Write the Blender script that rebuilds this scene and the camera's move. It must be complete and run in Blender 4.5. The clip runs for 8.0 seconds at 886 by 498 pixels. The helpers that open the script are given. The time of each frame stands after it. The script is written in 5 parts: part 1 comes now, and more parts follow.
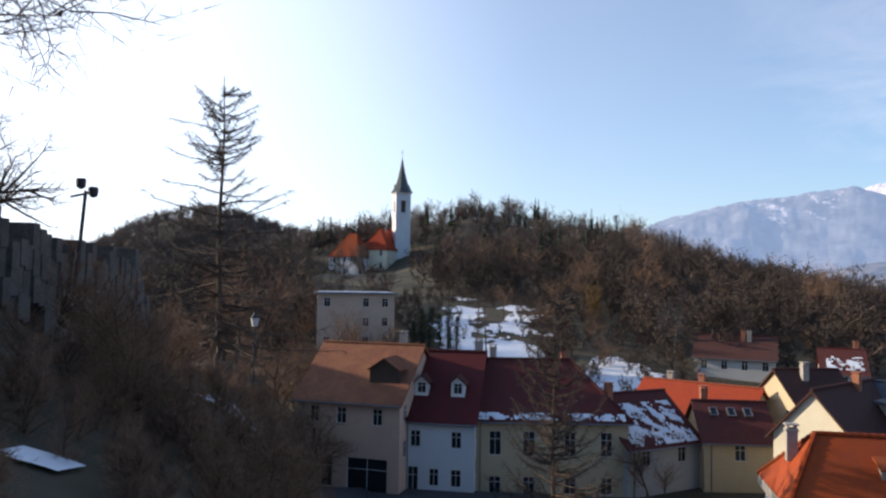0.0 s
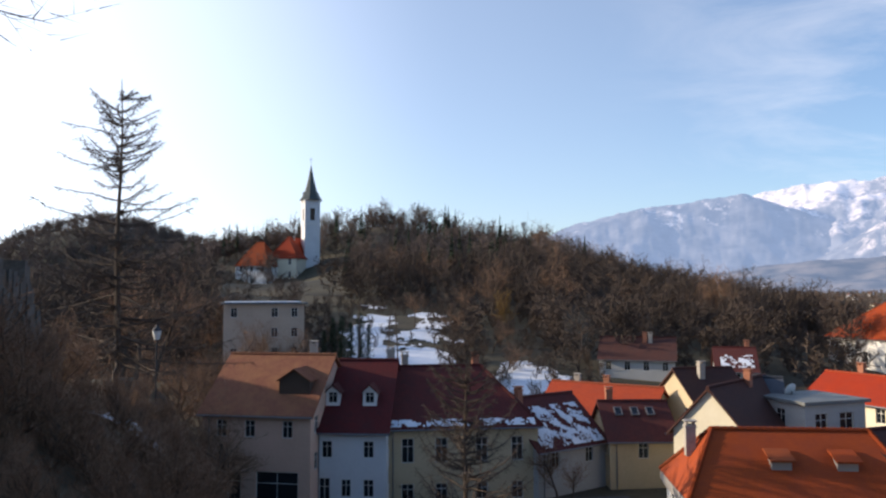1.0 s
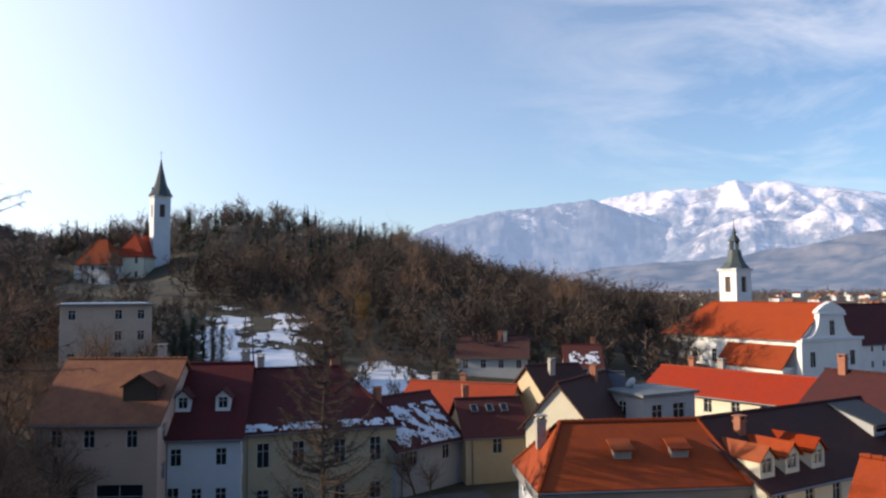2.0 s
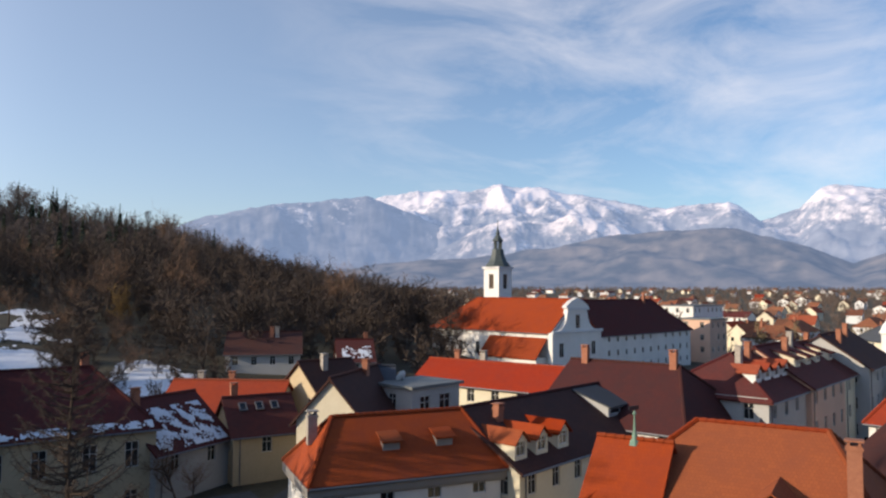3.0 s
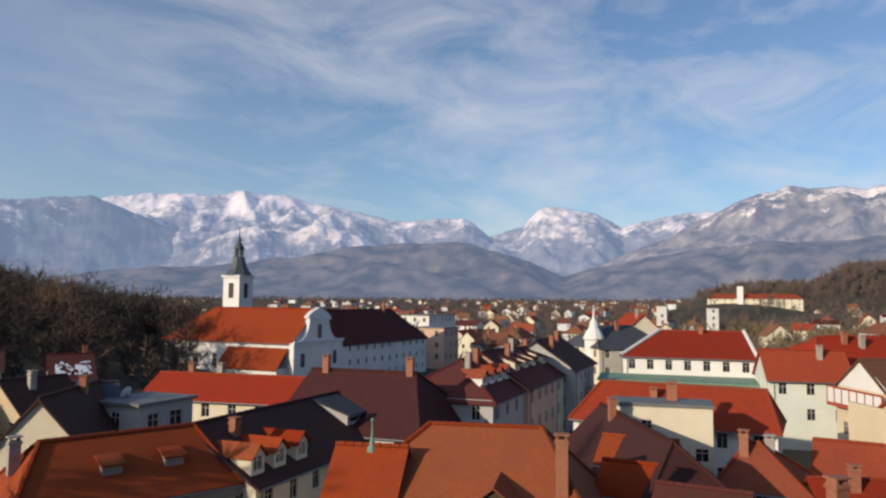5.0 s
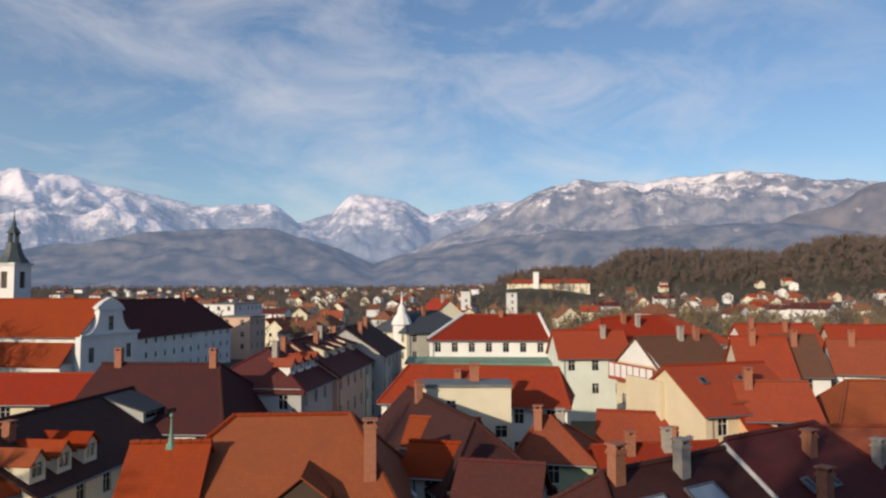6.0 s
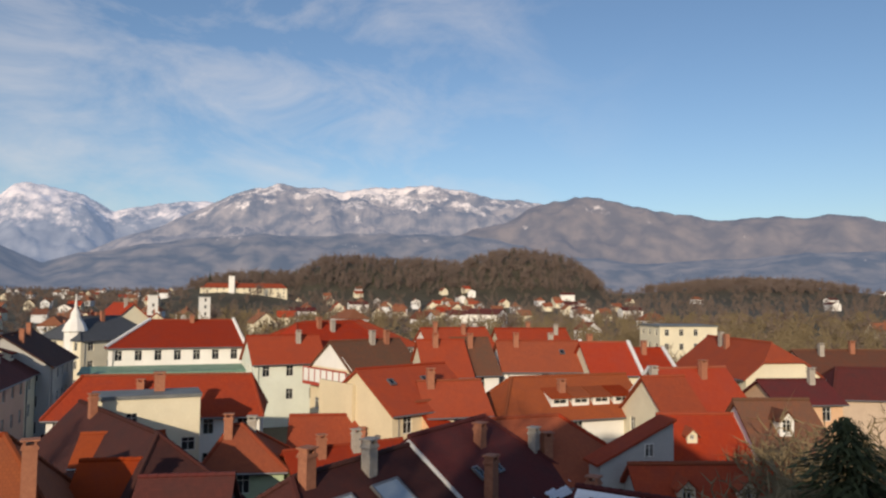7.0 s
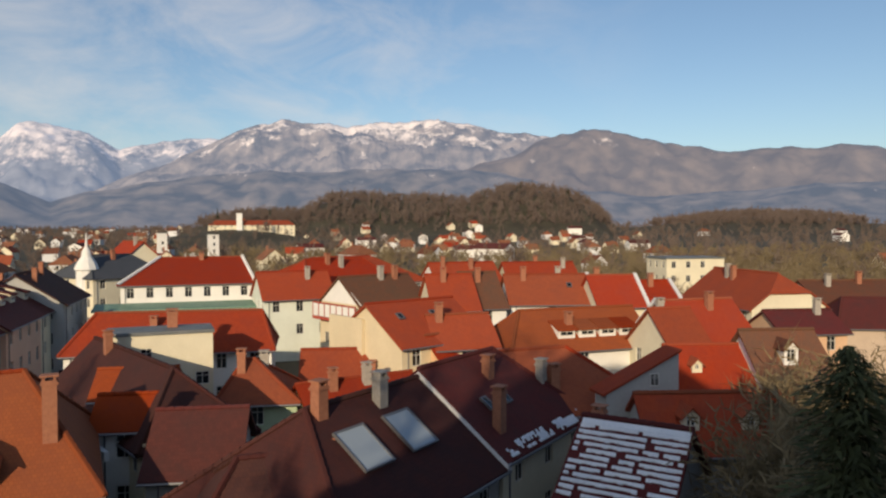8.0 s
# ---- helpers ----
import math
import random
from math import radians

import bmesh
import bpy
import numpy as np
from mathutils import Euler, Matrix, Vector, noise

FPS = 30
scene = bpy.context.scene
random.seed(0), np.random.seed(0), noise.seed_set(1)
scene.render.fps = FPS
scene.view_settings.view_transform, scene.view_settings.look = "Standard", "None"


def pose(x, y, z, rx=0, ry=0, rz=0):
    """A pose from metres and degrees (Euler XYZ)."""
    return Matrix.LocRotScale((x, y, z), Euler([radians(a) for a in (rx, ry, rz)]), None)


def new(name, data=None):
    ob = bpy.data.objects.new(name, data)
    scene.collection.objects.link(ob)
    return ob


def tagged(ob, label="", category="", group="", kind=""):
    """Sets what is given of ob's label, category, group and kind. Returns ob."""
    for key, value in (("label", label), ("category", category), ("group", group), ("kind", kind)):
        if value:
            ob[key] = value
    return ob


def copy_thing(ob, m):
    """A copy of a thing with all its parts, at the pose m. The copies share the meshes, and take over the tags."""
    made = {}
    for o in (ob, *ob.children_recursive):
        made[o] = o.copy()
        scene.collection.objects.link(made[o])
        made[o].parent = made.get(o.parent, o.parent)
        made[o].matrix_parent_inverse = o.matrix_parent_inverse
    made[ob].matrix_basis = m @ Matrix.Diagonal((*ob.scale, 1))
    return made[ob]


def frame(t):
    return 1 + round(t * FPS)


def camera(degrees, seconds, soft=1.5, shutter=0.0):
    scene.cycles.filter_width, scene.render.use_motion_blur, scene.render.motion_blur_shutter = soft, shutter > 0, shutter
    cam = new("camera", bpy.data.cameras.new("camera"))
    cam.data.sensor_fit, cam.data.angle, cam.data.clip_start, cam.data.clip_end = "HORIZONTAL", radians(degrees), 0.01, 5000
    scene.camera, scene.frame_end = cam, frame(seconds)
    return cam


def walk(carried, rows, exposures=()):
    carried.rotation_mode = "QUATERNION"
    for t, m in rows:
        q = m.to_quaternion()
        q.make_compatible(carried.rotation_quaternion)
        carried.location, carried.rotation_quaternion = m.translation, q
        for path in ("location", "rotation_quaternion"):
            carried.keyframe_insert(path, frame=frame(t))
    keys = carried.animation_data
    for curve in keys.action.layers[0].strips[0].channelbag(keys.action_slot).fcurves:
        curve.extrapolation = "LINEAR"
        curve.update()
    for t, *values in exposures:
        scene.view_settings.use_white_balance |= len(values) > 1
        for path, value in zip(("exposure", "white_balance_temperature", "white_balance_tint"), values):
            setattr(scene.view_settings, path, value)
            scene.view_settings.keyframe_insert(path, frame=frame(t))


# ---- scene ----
cam = camera(62.3, 8.0, soft=2.3)

# time, yaw, pitch, roll of the hand-held pan from the castle hill
PAN = [(0.0, 2.26, 2.9, -0.83), (0.5, 0.33, 3.29, -0.4), (1.0, -4.67, 3.53, 0.12), (1.2, -6.95, 3.38, 0.3), (2.3, -19.62, 3.48, -0.05),
       (2.5, -22.95, 3.29, -0.24), (3.0, -33.03, 3.15, -0.19), (3.5, -39.69, 3.42, -0.9), (4.0, -44.98, 3.71, -1.04), (5.3, -55.46, 3.98, -0.49),
       (5.5, -57.65, 3.88, -0.56), (6.0, -67.7, 3.02, 0.21), (6.5, -79.55, 2.95, -0.73), (7.0, -91.0, 3.48, -0.52), (7.5, -97.01, 3.13, -0.31), (8.0, -90.44, -1.61, 0.13)]
walk(cam, [(t, pose(0, 0, 17, 90 + p, r, y)) for t, y, p, r in PAN],
     exposures=[(0, 0.44, 6300, 13), (1, 0.44, 6350, 13), (2.5, 0.24, 6350, 13), (3.5, -0.05, 6400, 13), (5.5, -0.28, 6400, 12), (6.5, -0.3, 6600, 12), (7.5, -0.3, 6850, 11), (8, -0.3, 7050, 11)])

# ---- light ----
SUN_AZ, SUN_EL = -76.0, 16.5          # bearing from +y to the right, height
sun_dir = Vector((math.sin(radians(SUN_AZ)) * math.cos(radians(SUN_EL)), math.cos(radians(SUN_AZ)) * math.cos(radians(SUN_EL)), math.sin(radians(SUN_EL))))
sun = new("sun", bpy.data.lights.new("sun", "SUN"))
sun.data.energy, sun.data.angle, sun.data.color = 4.8, radians(0.6), (1.0, 0.83, 0.60)
sun.rotation_mode = "QUATERNION"
sun.rotation_quaternion = sun_dir.to_track_quat("Z", "Y")

world = bpy.data.worlds.new("sky")
scene.world = world
world.use_nodes = True
wn, wl = world.node_tree.nodes, world.node_tree.links
wn.clear()
sky = wn.new("ShaderNodeTexSky")
sky.sky_type, sky.sun_disc = "NISHITA", False
sky.sun_elevation, sky.sun_rotation = radians(SUN_EL), radians(SUN_AZ)
sky.air_density, sky.dust_density, sky.ozone_density, sky.altitude = 1.0, 1.0, 3.0, 380
tc = wn.new("ShaderNodeTexCoord")
mp = wn.new("ShaderNodeMapping")
mp.inputs["Rotation"].default_value = (0.25, 0.5, 0.9)
mp.inputs["Scale"].default_value = (1.8, 4.6, 9.0)
cn = wn.new("ShaderNodeTexNoise")
cn.inputs["Scale"].default_value, cn.inputs["Detail"].default_value, cn.inputs["Roughness"].default_value = 1.3, 9, 0.62
cn.inputs["Distortion"].default_value = 0.5
cr = wn.new("ShaderNodeValToRGB")
cr.color_ramp.elements[0].position, cr.color_ramp.elements[1].position = 0.42, 0.84
cr.color_ramp.elements[1].color = (0.60, 0.60, 0.60, 1)
cmix = wn.new("ShaderNodeMix")
cmix.data_type = "RGBA"
cmix.inputs["B"].default_value = (6.6, 6.3, 6.2, 1)
bg = wn.new("ShaderNodeBackground")
bg.inputs["Strength"].default_value = 0.148
wo = wn.new("ShaderNodeOutputWorld")
wl.new(tc.outputs["Generated"], mp.inputs["Vector"])
wl.new(mp.outputs["Vector"], cn.inputs["Vector"])
wl.new(cn.outputs["Fac"], cr.inputs["Fac"])


def toward(az, el, lo, hi, gain):
    """Rises from 0 to gain as the view of the sky nears a bearing and height."""
    d = wn.new("ShaderNodeVectorMath")
    d.operation = "DOT_PRODUCT"
    d.inputs[1].default_value = (math.sin(radians(az)) * math.cos(radians(el)), math.cos(radians(az)) * math.cos(radians(el)), math.sin(radians(el)))
    wl.new(tc.outputs["Generated"], d.inputs[0])
    k = wn.new("ShaderNodeMapRange")
    k.interpolation_type = "SMOOTHSTEP"
    k.inputs["From Min"].default_value, k.inputs["From Max"].default_value, k.inputs["To Max"].default_value = lo, hi, gain
    wl.new(d.outputs["Value"], k.inputs["Value"])
    return k.outputs["Result"]


# thin cirrus gathers over the mountains; haze whitens the sky towards the low sun
cm = wn.new("ShaderNodeMath")
cm.operation = "MULTIPLY"
wl.new(cr.outputs["Color"], cm.inputs[0])
wl.new(toward(62, 16, 0.70, 0.96, 1.0), cm.inputs[1])
wl.new(cm.outputs["Value"], cmix.inputs["Factor"])
hz = wn.new("ShaderNodeMix")
hz.data_type = "RGBA"
hz.inputs["B"].default_value = (7.2, 7.8, 8.7, 1)
ha = wn.new("ShaderNodeMath")
ha.operation = "ADD"
wl.new(toward(-52, 5, 0.52, 1.05, 0.62), ha.inputs[0])
wl.new(toward(-50, 2, -0.35, 1.0, 0.24), ha.inputs[1])
wl.new(ha.outputs["Value"], hz.inputs["Factor"])
wl.new(sky.outputs["Color"], hz.inputs["A"])
wl.new(hz.outputs["Result"], cmix.inputs["A"])
wl.new(cmix.outputs["Result"], bg.inputs["Color"])
wl.new(bg.outputs["Background"], wo.inputs["Surface"])


# ---- materials ----
def material(name, c1, c2, scale=1.0, rough=0.85, bump=0.3, detail=6, metallic=0.0, fine=None, glow=None, grain=0.45):
    """Two-scale noise between two colours, with bump."""
    m = bpy.data.materials.new(name)
    m.use_nodes = True
    n, l = m.node_tree.nodes, m.node_tree.links
    b = n["Principled BSDF"]
    b.inputs["Roughness"].default_value, b.inputs["Metallic"].default_value = rough, metallic
    t = n.new("ShaderNodeTexCoord")
    a = n.new("ShaderNodeTexNoise")
    a.inputs["Scale"].default_value, a.inputs["Detail"].default_value, a.inputs["Roughness"].default_value = scale, detail, 0.65
    l.new(t.outputs["Object"], a.inputs["Vector"])
    r = n.new("ShaderNodeValToRGB")
    r.color_ramp.elements[0].position, r.color_ramp.elements[1].position = 0.3, 0.7
    r.color_ramp.elements[0].color, r.color_ramp.elements[1].color = (*c1, 1), (*c2, 1)
    l.new(a.outputs["Fac"], r.inputs["Fac"])
    f = n.new("ShaderNodeTexNoise")
    f.inputs["Scale"].default_value, f.inputs["Detail"].default_value = fine or scale * 12, 4
    l.new(t.outputs["Object"], f.inputs["Vector"])
    h = n.new("ShaderNodeMix")
    h.data_type, h.blend_type = "RGBA", "OVERLAY"
    h.inputs["Factor"].default_value = grain
    l.new(r.outputs["Color"], h.inputs["A"])
    l.new(f.outputs["Fac"], h.inputs["B"])
    l.new(h.outputs["Result"], b.inputs["Base Color"])
    if bump:
        u = n.new("ShaderNodeBump")
        u.inputs["Strength"].default_value, u.inputs["Distance"].default_value = bump, 0.03
        l.new(f.outputs["Fac"], u.inputs["Height"])
        l.new(u.outputs["Normal"], b.inputs["Normal"])
    if glow:
        b.inputs["Emission Color"].default_value, b.inputs["Emission Strength"].default_value = (*glow[:3], 1), glow[3]
    return m


def tile_material(name, c1, c2, c3):
    """Clay tiles: courses every 0.32 m along the slope, weathering blotches, moss streaks, each roof a little different."""
    m = bpy.data.materials.new(name)
    m.use_nodes = True
    n, l = m.node_tree.nodes, m.node_tree.links
    b = n["Principled BSDF"]
    b.inputs["Roughness"].default_value = 0.8
    b.inputs["Specular IOR Level"].default_value = 0.12
    uv = n.new("ShaderNodeUVMap")
    br = n.new("ShaderNodeTexBrick")
    br.offset = 0.5
    for k, v in (("Scale", 1.0), ("Mortar Size", 0.012), ("Mortar Smooth", 0.3), ("Brick Width", 0.19), ("Row Height", 0.24), ("Bias", 0.0)):
        br.inputs[k].default_value = v
    br.inputs["Color1"].default_value, br.inputs["Color2"].default_value = (*c1, 1), (*c2, 1)
    br.inputs["Mortar"].default_value = tuple(0.72 * v for v in c1) + (1,)
    l.new(uv.outputs["UV"], br.inputs["Vector"])
    t = n.new("ShaderNodeTexCoord")
    a = n.new("ShaderNodeTexNoise")
    a.inputs["Scale"].default_value, a.inputs["Detail"].default_value, a.inputs["Roughness"].default_value = 0.7, 8, 0.7
    l.new(t.outputs["Object"], a.inputs["Vector"])
    r = n.new("ShaderNodeValToRGB")
    r.color_ramp.elements[0].position, r.color_ramp.elements[1].position = 0.42, 0.72
    r.color_ramp.elements[0].color, r.color_ramp.elements[1].color = (0, 0, 0, 1), (0.75, 0.75, 0.75, 1)
    l.new(a.outputs["Fac"], r.inputs["Fac"])
    x = n.new("ShaderNodeMix")
    x.data_type = "RGBA"
    x.inputs["B"].default_value = (*c3, 1)
    l.new(r.outputs["Color"], x.inputs["Factor"])
    l.new(br.outputs["Color"], x.inputs["A"])
    o = n.new("ShaderNodeObjectInfo")
    v = n.new("ShaderNodeHueSaturation")
    wt = n.new("ShaderNodeTexWhiteNoise")
    wt.noise_dimensions = "1D"
    l.new(o.outputs["Random"], wt.inputs["W"])
    for key, source, low, high in (("Value", o.outputs["Random"], 0.80, 1.05), ("Hue", wt.outputs["Value"], 0.492, 0.507), ("Saturation", wt.outputs["Value"], 1.08, 0.96)):
        q = n.new("ShaderNodeMapRange")
        q.inputs["To Min"].default_value, q.inputs["To Max"].default_value = low, high
        l.new(source, q.inputs["Value"])
        l.new(q.outputs["Result"], v.inputs[key])
    l.new(x.outputs["Result"], v.inputs["Color"])
    l.new(v.outputs["Color"], b.inputs["Base Color"])
    u = n.new("ShaderNodeBump")
    u.inputs["Strength"].default_value, u.inputs["Distance"].default_value = 0.45, 0.04
    l.new(br.outputs["Fac"], u.inputs["Height"])
    u.invert = True
    l.new(u.outputs["Normal"], b.inputs["Normal"])
    return m


def plain(name, c, rough=0.5, metallic=0.0, spec=0.5):
    m = bpy.data.materials.new(name)
    m.use_nodes = True
    b = m.node_tree.nodes["Principled BSDF"]
    b.inputs["Base Color"].default_value, b.inputs["Roughness"].default_value, b.inputs["Metallic"].default_value = (*c, 1), rough, metallic
    b.inputs["Specular IOR Level"].default_value = spec
    return m


WALL = {k: material("plaster_" + k, tuple(v * 0.86 for v in c), c, 0.3, 0.9, 0.12, 8, fine=5.0, grain=0.10) for k, c in dict(
    pink=(0.66, 0.44, 0.33), palegrey=(0.68, 0.69, 0.70), ochre=(0.52, 0.42, 0.27), grey=(0.42, 0.42, 0.41), white=(0.78, 0.77, 0.74),
    cream=(0.72, 0.66, 0.50), beige=(0.68, 0.58, 0.40), mint=(0.68, 0.72, 0.64), green=(0.40, 0.50, 0.34), peach=(0.66, 0.42, 0.26),
    yellow=(0.74, 0.64, 0.34), stone=(0.30, 0.28, 0.26), dusty=(0.50, 0.39, 0.30), timber=(0.07, 0.045, 0.032)).items()}
ROOF = {k: tile_material("tiles_" + k, *c) for k, c in dict(
    red=((0.383, 0.081, 0.038), (0.326, 0.066, 0.034), (0.259, 0.065, 0.041)), red2=((0.402, 0.089, 0.046), (0.364, 0.073, 0.039), (0.307, 0.078, 0.052)),
    orange=((0.342, 0.077, 0.027), (0.299, 0.067, 0.026), (0.239, 0.060, 0.032)), rust=((0.247, 0.099, 0.061), (0.209, 0.079, 0.052), (0.314, 0.151, 0.072)),
    # darkred, brown and darkbrown lowered so the tile colour also carries shade
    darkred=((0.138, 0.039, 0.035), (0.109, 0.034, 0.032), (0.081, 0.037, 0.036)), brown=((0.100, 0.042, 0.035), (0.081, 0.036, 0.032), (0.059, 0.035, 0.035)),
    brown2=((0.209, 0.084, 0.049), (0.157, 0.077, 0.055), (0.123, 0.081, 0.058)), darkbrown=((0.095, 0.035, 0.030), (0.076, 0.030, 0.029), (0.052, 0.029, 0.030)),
    slate=((0.09, 0.10, 0.12), (0.08, 0.09, 0.11), (0.07, 0.08, 0.09))).items()}
M_GLASS = plain("window_glass", (0.015, 0.018, 0.022), 0.08, 0.0, 0.6)
M_FRAME = material("painted_frame", (0.55, 0.54, 0.50), (0.72, 0.71, 0.68), 3, 0.6, 0.1)
M_BRICK = material("chimney_brick", (0.26, 0.10, 0.06), (0.38, 0.16, 0.09), 4, 0.9, 0.5)
M_RENDER = material("chimney_render", (0.28, 0.25, 0.22), (0.42, 0.38, 0.33), 3, 0.9, 0.4)
M_WOOD = material("dark_timber", (0.05, 0.035, 0.025), (0.10, 0.07, 0.05), 3, 0.8, 0.4)
M_ZINC = plain("zinc_gutter", (0.20, 0.20, 0.21), 0.5, 0.6)
M_COPPER = material("green_copper", (0.10, 0.20, 0.15), (0.18, 0.30, 0.23), 1.5, 0.6, 0.2)
M_SPIRE = material("dark_copper_spire", (0.045, 0.06, 0.06), (0.08, 0.10, 0.10), 1.0, 0.6, 0.2)
M_METAL = plain("dark_steel", (0.05, 0.05, 0.055), 0.5, 0.7)
M_SNOW = material("old_snow", (0.68, 0.72, 0.80), (0.84, 0.86, 0.90), 0.6, 0.7, 0.4)
M_BARK = material("winter_bark", (0.055, 0.038, 0.028), (0.11, 0.078, 0.055), 2.0, 0.95, 0.5)
# far twigs paler and greyer: distance haze mixed into their colour
M_FARTWIG = material("haze_tinted_far_twigs", (0.12, 0.088, 0.074), (0.18, 0.135, 0.11), 0.06, 0.95, 0)
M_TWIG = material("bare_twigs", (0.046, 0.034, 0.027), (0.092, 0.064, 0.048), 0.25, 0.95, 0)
M_BUSH = material("brown_bush_twigs", (0.15, 0.085, 0.05), (0.27, 0.16, 0.095), 0.5, 0.95, 0)
# brown of the hill wood with haze mixed into the colour
M_HILLTWIG = material("haze_tinted_hill_twigs", (0.118, 0.087, 0.075), (0.18, 0.132, 0.112), 0.06, 0.95, 0)
M_RIVERTWIG = material("olive_riverside_twigs", (0.14, 0.105, 0.06), (0.23, 0.175, 0.095), 0.06, 0.95, 0)
M_TWIG2 = material("willow_twigs", (0.20, 0.12, 0.04), (0.30, 0.19, 0.06), 0.25, 0.95, 0)
M_NEEDLE = material("dark_needles", (0.018, 0.032, 0.015), (0.045, 0.07, 0.03), 0.8, 0.9, 0)
M_CEDAR = material("olive_needles", (0.035, 0.045, 0.016), (0.085, 0.095, 0.035), 0.8, 0.9, 0)
M_GROUND = material("winter_ground", (0.03, 0.024, 0.016), (0.075, 0.066, 0.038), 0.06, 0.95, 0.4, 9, fine=1.4)
M_ROAD = material("asphalt", (0.045, 0.045, 0.047), (0.07, 0.07, 0.072), 0.8, 0.85, 0.3)
M_STONE = material("ruin_stone", (0.05, 0.045, 0.04), (0.13, 0.12, 0.105), 1.2, 0.95, 0.9)


# ---- mesh helpers ----
def link(name, verts, faces, mat, parent=None, label="", uvs=None, smooth=False):
    """A mesh object of its own; uvs: one (u, v) for each face corner."""
    me = bpy.data.meshes.new(name)
    me.from_pydata([tuple(v) for v in verts], [], [tuple(f) for f in faces])
    if uvs is not None:
        layer = me.uv_layers.new(name="UVMap")
        layer.data.foreach_set("uv", np.asarray(uvs, dtype=np.float32).ravel())
    me.materials.append(mat)
    if smooth:
        me.shade_smooth()
    ob = new(name, me)
    if parent:
        ob.parent = parent
    if label:
        ob["label"] = label
    return ob


def share(name, me, m, parent):
    ob = new(name, me)
    ob.parent = parent
    ob.matrix_local = m
    return ob


class Shape:
    """Collects boxes, prisms and tubes into one mesh."""

    def __init__(self):
        self.v, self.f = [], []

    def add(self, verts, faces):
        o = len(self.v)
        self.v += [tuple(p) for p in verts]
        self.f += [tuple(i + o for i in f) for f in faces]
        return self

    def box(self, x0, x1, y0, y1, z0, z1):
        v = [(x, y, z) for z in (z0, z1) for x, y in ((x0, y0), (x1, y0), (x1, y1), (x0, y1))]
        return self.add(v, [(3, 2, 1, 0), (4, 5, 6, 7), (0, 1, 5, 4), (1, 2, 6, 5), (2, 3, 7, 6), (3, 0, 4, 7)])

    def loft(self, rings, close=True):
        """Rings of equal count, joined one to the next, with end caps."""
        n, o = len(rings[0]), len(self.v)
        for r in rings:
            self.v += [tuple(p) for p in r]
        for k in range(len(rings) - 1):
            for i in range(n):
                j = (i + 1) % n
                self.f.append((o + k * n + i, o + k * n + j, o + (k + 1) * n + j, o + (k + 1) * n + i))
        if close:
            self.f.append(tuple(o + i for i in reversed(range(n))))
            self.f.append(tuple(o + (len(rings) - 1) * n + i for i in range(n)))
        return self

    def turned(self, profile, sides=12, cx=0, cy=0, twist=0.0):
        return self.loft([[(cx + r * math.cos(2 * math.pi * (i + twist) / sides), cy + r * math.sin(2 * math.pi * (i + twist) / sides), z)
                           for i in range(sides)] for r, z in profile])

    def tube(self, a, b, ra, rb, sides=5):
        a, b = Vector(a), Vector(b)
        q = (b - a).to_track_quat("Z", "Y")
        ring = [Vector((math.cos(2 * math.pi * i / sides), math.sin(2 * math.pi * i / sides), 0)) for i in range(sides)]
        return self.loft([[a + q @ (p * ra) for p in ring], [b + q @ (p * rb) for p in ring]], close=False)

    def weld(self):
        """Joins corners that coincide and drops the faces inside."""
        ids, new_v, count, faces = {}, [], {}, []
        for f in self.f:
            g = []
            for i in f:
                k = tuple(round(c, 4) for c in self.v[i])
                if k not in ids:
                    ids[k] = len(new_v)
                    new_v.append(self.v[i])
                g.append(ids[k])
            faces.append(tuple(g))
            count[frozenset(g)] = count.get(frozenset(g), 0) + 1
        self.v, self.f = new_v, [f for f in faces if count[frozenset(f)] == 1]
        return self

    def ob(self, name, mat, parent=None, label="", smooth=False):
        return link(name, self.v, self.f, mat, parent, label, smooth=smooth)


def at(ob, x, y, z=0.0, rot=0.0):
    ob.matrix_basis = pose(x, y, z, 0, 0, rot)
    return ob


def smoothstep(a, b, x):
    t = min(1.0, max(0.0, (x - a) / (b - a)))
    return t * t * (3 - 2 * t)


# ---- the lie of the land ----
def crest(bearings, az):
    for (a0, h0), (a1, h1) in zip(bearings, bearings[1:]):
        if a0 <= az <= a1:
            t = (az - a0) / (a1 - a0)
            return h0 + (h1 - h0) * t
    return bearings[0][1] if az < bearings[0][0] else bearings[-1][1]


# height of the wooded hill beyond the town, by bearing
WOODED = [(66, 0), (71.0, 9), (73.9, 24), (76.5, 28), (79.7, 29), (81.7, 49), (84.6, 50), (87.2, 47), (88.9, 47), (92.4, 44), (95.0, 59), (96.4, 61), (99.0, 56), (100.8, 48), (102.1, 34), (103.4, 11), (105, 0)]


